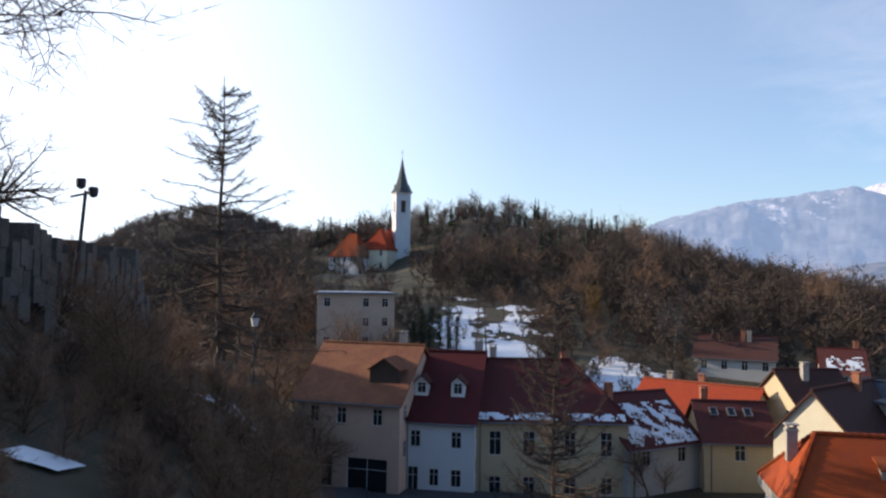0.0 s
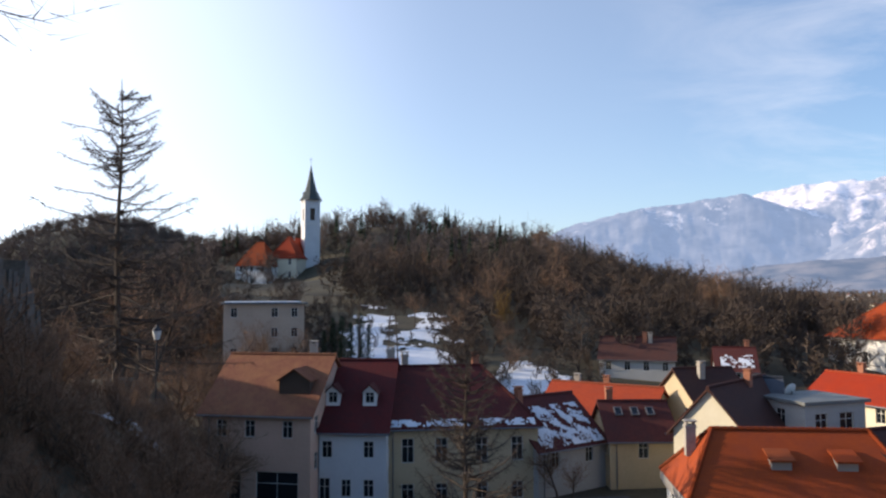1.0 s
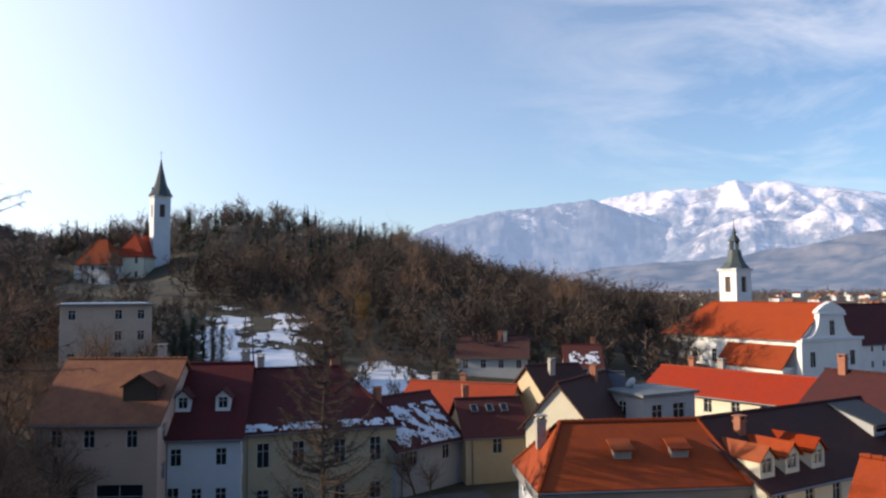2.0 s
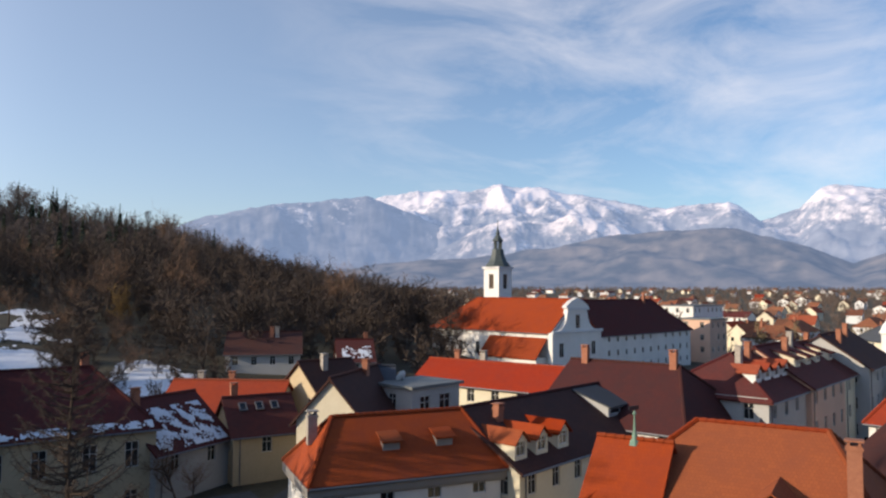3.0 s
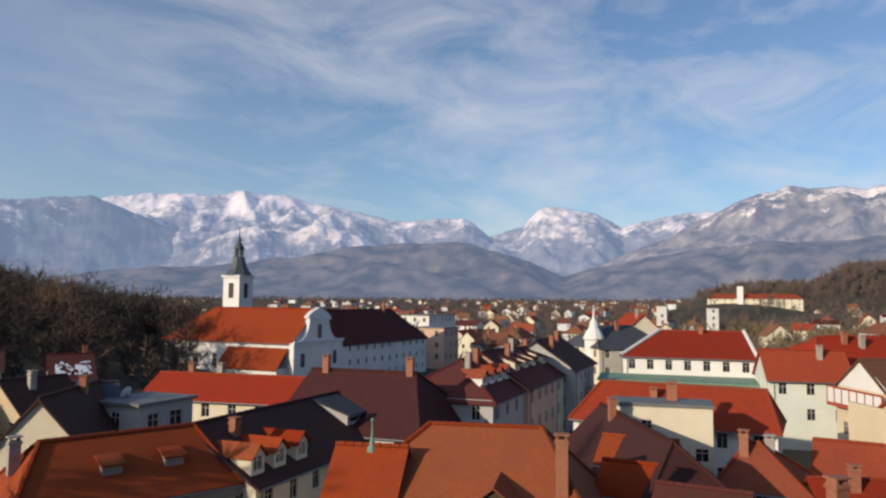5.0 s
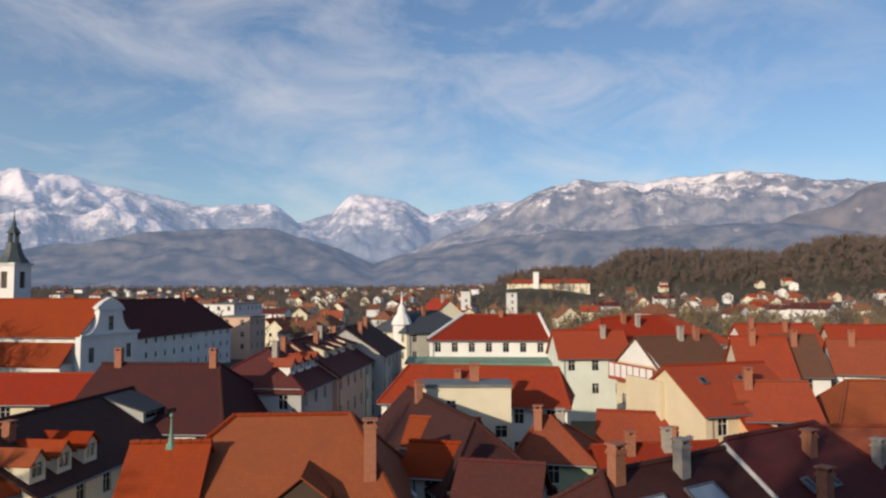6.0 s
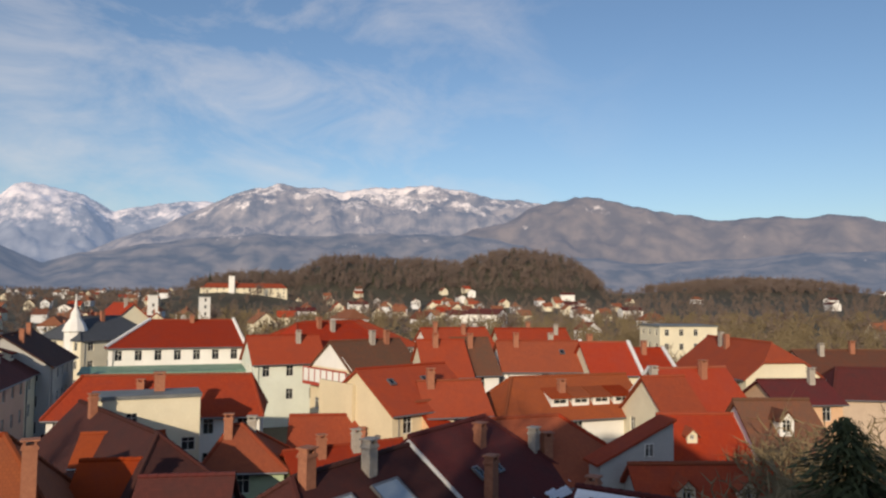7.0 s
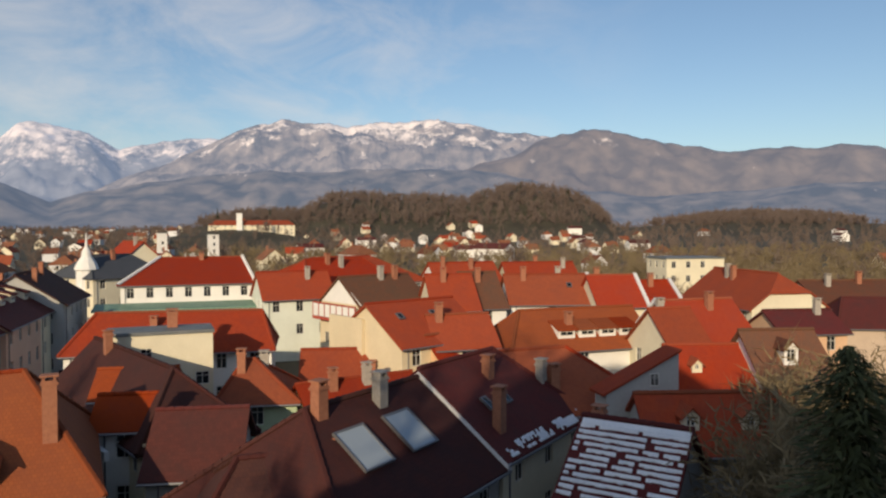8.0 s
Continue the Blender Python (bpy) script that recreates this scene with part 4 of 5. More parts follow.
for p, q in (((hx0, -hhw, hze), (-3.9, 0, hzr)), ((hx0, hhw, hze), (-3.9, 0, hzr)), ((hx1, -hhw, hze), (7.4, 0, hzr))):
    Shape().tube(Vector(p) + Vector((0, 0, 0.1)), Vector(q) + Vector((0, 0, 0.12)), 0.24, 0.24, 6).ob("hip_flashing", WALL["white"], hall, "white sheet-metal hip flashing")

# green sheet canopy along the hall
m = hall.matrix_basis
can = tagged(at(new("canopy"), hall.location.x, hall.location.y, 0, math.degrees(hall.rotation_euler.z)), "green sheet-metal canopy roof along the hall", "canopy")
can.matrix_basis = m @ Matrix.Translation((-1.2, -10.2, 0))
Shape().add([(-10.2, -2.0, 6.8), (10.4, -2.0, 6.8), (10.4, 2.0, 7.3), (-10.2, 2.0, 7.3), (-10.2, -2.0, 6.6), (10.4, -2.0, 6.6), (10.4, 2.0, 7.1), (-10.2, 2.0, 7.1)],
            [(0, 1, 2, 3), (7, 6, 5, 4), (0, 4, 5, 1), (1, 5, 6, 2), (2, 6, 7, 3), (3, 7, 4, 0)]).ob("roof", M_COPPER, can)
Shape().box(-9.9, 10.1, -1.7, 1.9, -0.5, 6.58).ob("wall", WALL["white"], can)

# monastery: nave, pediment front, convent wing, side aisle, bell tower
VX = Vector((0.98, 0.2, 0))
UX = Vector((-0.2, 0.98, 0))
CO = Vector((87, 99, 0))
c = CO + UX * 15 + VX * 7
nave = house((c.x, c.y), 101.5, 30, 14, 9.6, 15.2, "white", "orange", (0, 6), "white monastery church nave with orange tile roof",
             stacks=[], holes={0: [], 1: [], 2: [(2.5, 3.6, 4.6, 7.0), (7.5, 8.6, 4.6, 7.0), (12, 13.1, 4.6, 7.0)], 3: []}, base=-0.5)
nave.name = "church"
nave["category"] = "church"
r, uv = Shape(), []
slope(r, uv, [(-1.0, 10.6, 4.9), (-14.6, 10.6, 4.9), (-14.6, 7.3, 8.4), (-1.0, 7.3, 8.4)], Vector((1, 0, 0)), Vector((0, -0.7, 0.7)))
link("roof", r.v, r.f, ROOF["orange"], nave, uvs=uv)
Shape().box(-14.4, -1.2, 7.02, 10.2, -0.5, 5.0).ob("wall", WALL["white"], nave)
half = [(7.6, -0.5), (7.6, 9.3), (6.6, 9.5), (5.0, 9.9), (4.0, 10.7), (3.4, 11.7), (3.1, 12.9), (3.0, 13.5), (3.5, 13.7), (3.5, 14.0), (2.0, 14.9), (0, 15.6)]
prof = half + [(-y, z) for y, z in reversed(half[:-1])]
s = Shape().loft([[(x, y, z) for y, z in prof] for x in (-16.0, -15.1)])
s.ob("pediment", WALL["white"], nave, "white baroque pediment with scrolled sides")
Shape().box(-16.25, -16.003, -3.4, 3.4, 13.3, 13.7).ob("cornice", WALL["palegrey"], nave)
Shape().box(-16.3, -16.003, -7.8, 7.8, 9.2, 9.7).ob("cornice", WALL["palegrey"], nave)
f, p = window_meshes(1.3, 2.5)
w = share("window", f, pose(-16.02, 0, 10.0, 0, 0, -90), nave)
share("pane", p, Matrix(), w)
for y in (-5.0, 5.0):
    w = share("window", f, pose(-16.02, y, 5.0, 0, 0, -90), nave)
    share("pane", p, Matrix(), w)
Shape().tube((-15.5, 0, 15.7), (-15.5, 0, 18.2), 0.06, 0.04).tube((-15.5, -0.5, 17.6), (-15.5, 0.5, 17.6), 0.05, 0.05).ob("cross", M_METAL, nave)
c = CO + VX * 33.5 + UX * 6.2
# darkred tiles paint the roof side turned from the sun, nave stays orange
convent = house((c.x, c.y), 11.5, 38, 12, 8.5, 14.8, "white", "darkred", (0, 7), "long white convent wing with rows of small windows, roof darkened as unlit side",
                gap=3.0, win=(0.8, 1.15), storey=2.75, stacks=[(-3, 1.0), (4, 1.0), (8, -0.6, 1.9)], base=-0.5)
tower = tagged(at(new("bell_tower"), 99.8, 131, 0, 11.5), "white bell tower with dark onion-shaped copper spire", "tower")
s = Shape()
for k, (a, b) in enumerate((((-2.2, -2.2), (2.2, -2.2)), ((2.2, -2.2), (2.2, 2.2)), ((2.2, 2.2), (-2.2, 2.2)), ((-2.2, 2.2), (-2.2, -2.2)))):
    wall_side(s, a, b, -0.5, 21.6, [(1.5, 2.9, 17.2, 20.4)], 0.7)
s.weld().ob("wall", WALL["white"], tower)
Shape().box(-2.5, 2.5, -2.5, 2.5, 21.6, 22.1).ob("cornice", WALL["palegrey"], tower)
Shape().turned([(3.0, 22.1), (2.7, 22.6), (2.1, 23.3), (1.65, 24.3), (1.35, 25.6), (1.3, 26.0)], 8, twist=0.5).ob("spire", M_SPIRE, tower)
for a in range(6):
    ca, sa = 0.8 * math.cos(a * math.pi / 3), 0.8 * math.sin(a * math.pi / 3)
    Shape().tube((ca, sa, 25.8), (ca, sa, 27.9), 0.16, 0.16, 6).ob("column", M_SPIRE, tower)
Shape().turned([(1.25, 27.8), (1.15, 28.1), (0.75, 28.7), (0.4, 29.3), (0.45, 29.7), (0.2, 30.4), (0.08, 31.4), (0.05, 32.8)], 8).ob("lantern_roof", M_SPIRE, tower)
for a in range(4):
    Shape().box(-0.69, 0.69, -1.95, -1.88, 17.22, 20.38).ob("louvre", M_WOOD, tower).matrix_local = pose(0, 0, 0, 0, 0, 90 * a)

# parish church on the hill
gz = 15.0
hill_church = tagged(at(new("church"), -27.8, 283.6, 0, 20), "pale church tower with slate needle spire among hill trees", "church")
s = Shape()
for a, b in (((-2.9, -2.9), (2.9, -2.9)), ((2.9, -2.9), (2.9, 2.9)), ((2.9, 2.9), (-2.9, 2.9)), ((-2.9, 2.9), (-2.9, -2.9))):
    wall_side(s, a, b, gz, 52.4, [(2.0, 3.8, 45.2, 49.8)], 0.8)
s.weld().ob("wall", WALL["palegrey"], hill_church)
Shape().box(-3.2, 3.2, -3.2, 3.2, 52.4, 53.0).box(-3.1, 3.1, -3.1, 3.1, 43.6, 44.0).ob("cornice", WALL["white"], hill_church)
for a in range(4):
    Shape().box(-0.89, 0.89, -2.62, -2.54, 45.22, 49.78).ob("louvre", M_WOOD, hill_church).matrix_local = pose(0, 0, 0, 0, 0, 90 * a)
s = Shape().turned([(4.4, 53.0), (2.6, 56.0), (1.9, 58.2), (0.9, 62.4), (0.1, 66.8)], 8, twist=0.5)
for a in range(4):
    q = Matrix.Rotation(a * math.pi / 2, 3, "Z")
    s.add([q @ Vector(p) for p in ((-1.5, -3.1, 53), (1.5, -3.1, 53), (0, -3.1, 56.2), (0, -1.0, 56.2))], [(0, 1, 2), (1, 3, 2), (0, 2, 3)])
s.ob("spire", M_SPIRE, hill_church)
Shape().tube((0, 0, 66.5), (0, 0, 70.0), 0.07, 0.05).tube((-0.7, 0, 69), (0.7, 0, 69), 0.06, 0.06).ob("cross", M_METAL, hill_church)
a = house((-45.5, 276), -20, 13, 12, 28.0, 36.3, "white", "orange", (5, 5), "white hill church building with hipped orange roof", base=14.0, gap=3.6, win=(1.1, 2.2), storey=4.5)
b = house((-34.5, 281), 70, 14, 11, 31.0, 38.6, "cream", "red", (4, 0), "church nave with steep red tile roof", base=14.0, gap=3.6, win=(1.1, 2.4), storey=5.0)

# baroque town house at the end of the street
corner_house = house((123.3, 54.9), -35, 13, 12, 9.5, 12.6, 'cream', "slate", (3, 3), "pale cream ornate corner house with grey roof and turret", base=-0.5)
turret = Shape().turned([(1.6, 5.0), (1.6, 10.4), (1.9, 10.6), (1.4, 11.8), (0.8, 12.6), (0.7, 13.4), (0.25, 14.2), (0.06, 16.4)], 10).ob("turret", WALL["white"], corner_house)
turret.matrix_local = corner_house.matrix_basis.inverted() @ pose(117.3, 56.0, 0)
house((138.6, 57.4), 40, 11, 10, 10.2, 14.6, "cream", "red", (0, 0), "tall cream gabled house at the street corner", base=-0.5)


# tall fire wall beside the gable of the beige house
Shape().box(-4.95, -4.62, 0.4, 5.6, -0.4, 9.3).ob("fire_wall", WALL["beige"], beige_house, "bare beige fire wall")

# white half gable beside the red roofs
wd = tagged(at(new("outbuilding"), 44.0, -12.1, 0, -77), "white lean-to gable wall greyed for shade, one small dark window", "outbuilding")
s = Shape().loft([[(-2.5, y, -0.4), (2.2, y, -0.4), (2.2, y, 9.6), (-2.5, y, 7.4)] for y in (-0.9, 0.6)])
# grey plaster on a white wall, its shade put into the colour
s.ob("wall", WALL["grey"], wd)
f, p = window_meshes(0.6, 0.75)
w = share("window", f, pose(0.6, -0.92, 7.6), wd)
share("pane", p, Matrix(), w)
r, uv = Shape(), []
slope(r, uv, [(-2.8, -1.1, 7.32), (2.3, -1.1, 9.76), (2.3, 0.8, 9.76), (-2.8, 0.8, 7.32)], Vector((0, 1, 0)), Vector((0.86, 0, 0.5)), 0.14)
link("roof", r.v, r.f, ROOF["red"], wd, uvs=uv)

# timbered gable and rail on the beige house
m = sign_house
L2 = -max(v.co.x for v in [c for c in m.children if c.name.startswith("wall")][0].data.vertices)
M_REDPAINT = material("red_paint", (0.35, 0.05, 0.03), (0.42, 0.07, 0.04), 2, 0.6, 0.1)
s = Shape().loft([[(L2 - 0.06, -4.4, 8.4), (L2 - 0.06, 4.4, 8.4), (L2 - 0.06, 0, 11.3)], [(L2 - 0.004, -4.4, 8.4), (L2 - 0.004, 4.4, 8.4), (L2 - 0.004, 0, 11.3)]])
s.ob("gable_panel", WALL["white"], m, "white boarded gable")
Shape().box(L2 - 1.0, L2 - 0.07, -4.6, 4.6, 6.3, 6.5).ob("balcony_floor", M_REDPAINT, m)
for z in (6.5, 8.2):
    Shape().box(L2 - 1.0, L2 - 0.9, -4.6, 4.6, z, z + 0.16).ob("rail", M_REDPAINT, m)
for i in range(8):
    y = -4.5 + i * 9.0 / 7
    Shape().box(L2 - 1.0, L2 - 0.9, y - 0.07, y + 0.07, 6.66, 8.2).ob("post", M_REDPAINT, m)
for i in range(7):
    y = -4.4 + i * 9.0 / 7
    Shape().box(L2 - 0.97, L2 - 0.93, y, y + 1.1, 6.7, 8.15).ob("panel", WALL["white"], m)


# ---- snow ----
def snow_on_roof(h, x0, x1, y0, y1, cover, seed, cell=0.28, side_label="thin old snow lying in patches on roof tiles"):
    """Patches of snow on the near slope of h, lying between the tile courses."""
    s = Shape()
    rng = random.Random(seed)
    nx, ny = int((x1 - x0) / cell), int((y1 - y0) / cell)
    M = h.matrix_basis
    for i in range(nx):
        for j in range(ny):
            x, y = x0 + i * cell, y0 + j * cell
            if noise.noise((x * 0.9 + y * 1.1, y * 0.7 - x * 0.4, seed)) + 0.5 * noise.noise((x * 2.6, y * 2.6, seed + 3)) + rng.uniform(-0.25, 0.25) > 0.5 - cover:
                t = rng.uniform(0.03, 0.07)
                pts = [(x, y), (x + cell * 1.02, y), (x + cell * 1.02, y + cell * 0.8), (x, y + cell * 0.8)]
                top = [M @ Vector((a, b, roof_point(h, a, b) + t)) for a, b in pts]
                low = [M @ Vector((a, b, roof_point(h, a, b) - 0.02)) for a, b in pts]
                s.loft([low, top])
    return tagged(s.ob("snow", M_SNOW), side_label, "snow", kind="stuff")


snow_on_roof(snow_roof_house, -3.6, 3.6, -4.8, -1.0, 0.5, 4, 0.13)
s = Shape()
M = striped_snow_house.matrix_basis
rng = random.Random(8)
for side in (-1, 1):
    for j in range(13):
        y = side * (0.2 + j * 0.28)
        for i in range(22):
            x = -2.6 + i * 0.24
            if j == 0 or rng.random() < 0.72 + 0.26 * (noise.noise((x * 0.8, y * 0.9, 4.0)) > -0.15):
                t = rng.uniform(0.07, 0.13) if j else 0.24
                pts = [(x, y), (x + 0.25, y), (x + 0.25, y + side * t), (x, y + side * t)]
                if side > 0:
                    pts = pts[::-1]
                s.loft([[M @ Vector((a, b, roof_point(striped_snow_house, a, b) + dz)) for a, b in pts] for dz in (-0.02, 0.06)])
tagged(s.ob("snow", M_SNOW), "snow lying in stripes between the tile courses", "snow", kind="stuff")
for h, L2 in ((ochre_house, 6.2), (shaded_house, 5.0)):
    hw, rise = h["half"] + 0.45, (h["ridge"] - h["eave"]) / h["half"]
    snow_on_roof(h, -L2, L2, -hw + 0.05, -hw + 0.65, 0.55, 9, 0.15, "strip of snow along the eaves")
snow_on_roof(small_gable_house, -2, 2.4, -4.2, -1.5, 0.45, 12, 0.16)
snow_on_roof(low_red_house, 1.0, 4.6, -4.2, -3.0, 0.5, 14, 0.15)
Shape().box(-5.6, 5.2, -4.6, 1.0, 15.86, 16.0).ob("snow", M_SNOW, None).matrix_basis = villa.matrix_basis
tagged(bpy.data.objects[[o.name for o in bpy.data.objects if o.name.startswith("snow")][-1]], "snow sheet on the flat villa roof", "snow", kind="stuff")


def snow_field(label, x0, x1, y0, y1, step, keep, seed, up=0.12):
    """Snow lying on the ground where noise leaves it."""
    nx, ny = int((x1 - x0) / step), int((y1 - y0) / step)
    verts, faces, ids = [], [], {}

    def vid(i, j):
        if (i, j) not in ids:
            x, y = x0 + i * step, y0 + j * step
            ids[i, j] = len(verts)
            verts.append((x, y, ground_z(x, y) + up))
        return ids[i, j]
    for i in range(nx):
        for j in range(ny):
            u, v = (i + 0.5) / nx * 2 - 1, (j + 0.5) / ny * 2 - 1
            x, y = x0 + i * step, y0 + j * step
            edge = 1 - (abs(u) ** 3 + abs(v) ** 3)
            if noise.fractal(Vector((x * 0.11, y * 0.07, seed)), 0.7, 2.1, 4) + 0.9 * edge > 1 - keep:
                faces.append((vid(i, j), vid(i + 1, j), vid(i + 1, j + 1), vid(i, j + 1)))
    return tagged(link("snow", verts, faces, M_SNOW), label, "snow", kind="stuff")


snow_field("old snow on the sunless meadow slope", -9, 15, 98, 178, 0.5, 0.42, 5.0)
snow_field("old snow on the meadow beside the lane", 10, 30, 96, 126, 0.5, 0.38, 15.0)
snow_field("patch of old snow under the ruin", -5.8, -3.1, 6.3, 8.4, 0.14, 0.6, 25.0, 0.05)
snow_field("patch of old snow on the bank", -9.5, -6.5, 22, 27, 0.22, 0.5, 35.0)


# ---- trees ----
def grow(segs, p, d, length, r, level, rng, spec):
    """Adds a limb and its branches as tapered segments."""
    n = 3 if level < 2 else 2 if level < 3 else 1
    last = level >= spec["levels"]
    for k in range(n):
        d2 = (d + Vector((rng.uniform(-1, 1), rng.uniform(-1, 1), rng.uniform(-0.6, 1) + spec["lift"])) * spec["bend"]).normalized()
        q = p + d2 * (length / n)
        r2 = r * (1 - 0.75 * (k + 1) / n) if level else r * (1 - 0.6 * (k + 1) / n)
        segs.append((p, q, r * (1 - 0.75 * k / n), max(r2, 0.004), level))
        if not last and (level > 0 or k > 0 or spec["low"]):
            for _ in range(spec["kids"][level]):
                t = rng.uniform(0.1, 1.0)
                side = Vector((rng.uniform(-1, 1), rng.uniform(-1, 1), rng.uniform(-0.5, 0.5)))
                side = (side - side.dot(d2) * d2).normalized()
                a = rng.uniform(0.55, 1.15)
                grow(segs, p.lerp(q, t), (d2 * math.cos(a) + side * math.sin(a)).normalized(), length * rng.uniform(0.38, 0.6), r * 0.42, level + 1, rng, spec)
        p, d = q, d2


def segs_mesh(segs, solid, width):
    """Tubes for the levels up to solid, slender blades for the twigs past it."""
    s = Shape()
    for a, b, ra, rb, level in segs:
        if level <= solid:
            s.tube(a, b, ra, rb, 6 if level == 0 else 4)
        else:
            d = b - a
            side = d.cross(Vector((0.3, 0.5, 0.8))).normalized() * max(ra, width)
            o = d.cross(side).normalized() * max(ra, width)
            s.add([a - side, a + side, b + o * 0.2, a + o], [(0, 1, 2), (1, 3, 2), (3, 0, 2)] if width < 0.02 else [(0, 1, 2)])
    return s


def bare_tree(seed, h, spec, twig=None, width=0.012):
    rng = random.Random(seed)
    segs = []
    grow(segs, Vector((0, 0, -0.6)), Vector((0, 0, 1)), h * 0.72, h * 0.022, 0, rng, spec)
    root = new("tree")
    segs_mesh([g for g in segs if g[4] == 0], 0, width).ob("trunk", M_BARK, root)
    segs_mesh([g for g in segs if g[4] == 1], 1, width).ob("limb", M_BARK, root)
    segs_mesh([g for g in segs if g[4] > 1], 1, width).ob("crown", twig or M_TWIG, root)
    return root


BROAD = dict(levels=4, kids=(4, 3, 3, 3), lift=0.25, bend=0.28, low=False)
BUSHY = dict(levels=3, kids=(6, 4, 4), lift=0.3, bend=0.35, low=True)
spots = random.Random(21)
# lighter bush twigs on these trees put backlight into the crown colour
trees = [tagged(bare_tree(40 + i, 10, BROAD, M_BUSH), "bare winter tree on the slope, fine brown twigs lightened for backlight", "tree", "bare trees of the slope") for i in range(4)]
bushes = [tagged(bare_tree(60 + i, 4, BUSHY, M_BUSH, 0.01), "leafless brown bush on the castle bank", "bush", "bushes of the castle bank") for i in range(3)]


def plant(kind, x, y, scale, sink=0.0):
    m = pose(x, y, ground_z(x, y) - sink, spots.uniform(-4, 4), spots.uniform(-4, 4), spots.uniform(0, 360)) @ Matrix.Diagonal((scale, scale, scale * spots.uniform(0.9, 1.15), 1))
    c = copy_thing(kind, Matrix())
    c.matrix_basis = m
    return c


for k in range(46):
    y = spots.uniform(52, 112)
    az = spots.uniform(-23, -10 if y < 76 else -4)
    plant(trees[k % 4], y * math.tan(radians(az)), y, spots.uniform(0.65, 1.1))
for k in range(78):
    az, d = spots.uniform(-34, -12.5), spots.uniform(11, 42)
    plant(bushes[k % 3], d * math.sin(radians(az)), d * math.cos(radians(az)), spots.uniform(0.35, 0.7) * (0.55 if az > -23 else 1.0))
for k in range(60):
    az, d = spots.uniform(-19.5, -11.8), spots.uniform(14, 38)
    plant(bushes[k % 3], d * math.sin(radians(az)), d * math.cos(radians(az)), spots.uniform(0.25, 0.5), 0.3)
for k in range(64):
    az, d = spots.uniform(-35 if k > 24 else -27, -14), spots.uniform(6.5, 14)
    plant(bushes[k % 3], d * math.sin(radians(az)), d * math.cos(radians(az)), 0.022 * d * spots.uniform(0.7, 1.25))
for x, y, sc in ((-22, 99, 0.7), (-16, 97, 0.6), (-25, 103, 0.8), (-11.5, 99, 0.5), (-19, 94, 0.6)):
    plant(trees[int(-x) % 4], x, y, sc)
for k in range(30):
    az, d = spots.uniform(-3, 27), spots.uniform(150, 250)
    if az > 6 or d > 185:
        plant(trees[k % 4], d * math.sin(radians(az)), d * math.cos(radians(az)), spots.uniform(0.9, 1.35))
for az, d, sc, z, turn in ((-41.5, 15.5, 1.25, 17.6, 30), (-42.5, 15.5, 1.2, 19.0, 200), (-31.5, 26, 0.62, 15.2, 110)):
    c = copy_thing(trees[0], Matrix())
    c.matrix_basis = pose(d * math.sin(radians(az)), d * math.cos(radians(az)), z, 0, 0, turn) @ Matrix.Diagonal((sc, sc, sc, 1))
for az, y, sc in ((-9.5, 120, 1.0), (-12, 130, 1.1), (2.5, 150, 0.75), (5.5, 135, 0.8), (8.5, 128, 0.7), (9.5, 112, 0.6), (7.5, 98, 0.5), (12.5, 62, 0.45), (13.5, 60, 0.5), (14.5, 58, 0.4)):
    plant(trees[int(y) % 4], y * math.tan(radians(az)), y, sc)
for k, t in enumerate(trees):
    t.matrix_basis = pose(-30 - 5 * k, 84 + 6 * k, ground_z(-30 - 5 * k, 84 + 6 * k))
for k, t in enumerate(bushes):
    t.matrix_basis = pose(-12 - 2 * k, 30 + 3 * k, ground_z(-12 - 2 * k, 30 + 3 * k))


def bare_conifer(seed, h, reach, first, label, droop=0.25, gaps=0.1):
    """A larch in winter: straight trunk, whorls of drooping branches set with short twigs."""
    rng = random.Random(seed)
    root = tagged(new("larch"), label, "tree")
    t = Shape()
    n = 10
    for k in range(n):
        t.tube((0.04 * h * math.sin(k) * 0.1, 0, h * k / n - (0.8 if k == 0 else 0)), (0.04 * h * math.sin(k + 1) * 0.1, 0, h * (k + 1) / n), 0.011 * h * (1 - k / n) + 0.02, 0.011 * h * (1 - (k + 1) / n) + 0.02, 7)
    t.ob("trunk", M_BARK, root)
    b, w = Shape(), Shape()
    z = h * first
    while z < h * 0.965:
        f = (z / h - first) / (1 - first)
        for _ in range(rng.choice((4, 5, 6, 6))):
            if rng.random() < gaps:
                continue
            a = rng.uniform(0, 2 * math.pi)
            ln = reach * (1 - f) ** 0.6 * rng.uniform(0.45, 1.15) + 0.25
            p, d = Vector((0, 0, z)), Vector((math.cos(a), math.sin(a), (0.5 if droop > 0 else 0.3) * f - droop * (1 - f) + rng.uniform(-0.18, 0.18)))
            steps = 5
            for k in range(steps):
                d2 = (d + Vector((rng.uniform(-0.2, 0.2), rng.uniform(-0.2, 0.2), rng.uniform(-0.22, 0.22) + (0.04 if droop > 0 else 0.10) * k))).normalized()
                q = p + d2 * ln / steps
                b.tube(p, q, 0.05 * (1 - k / steps) * (1.2 - f) + 0.010, 0.05 * (1 - (k + 1) / steps) * (1.2 - f) + 0.008, 4)
                for _ in range(17):
                    o = p.lerp(q, rng.random())
                    e = o + Vector((rng.uniform(-1, 1), rng.uniform(-1, 1), rng.uniform(-0.9, 0.35))) * rng.uniform(0.15, 0.55) * (1.15 - 0.6 * f)
                    w.tube(o, e, 0.014, 0.007, 3)
                p, d = q, d2
        z += h * rng.uniform(0.014, 0.045)
    tagged(b.ob("limb", M_BARK, root), kind="stuff")
    tagged(w.ob("crown", M_TWIG, root), kind="stuff")
    return root


zz = ground_z(-14.5, 41.5)
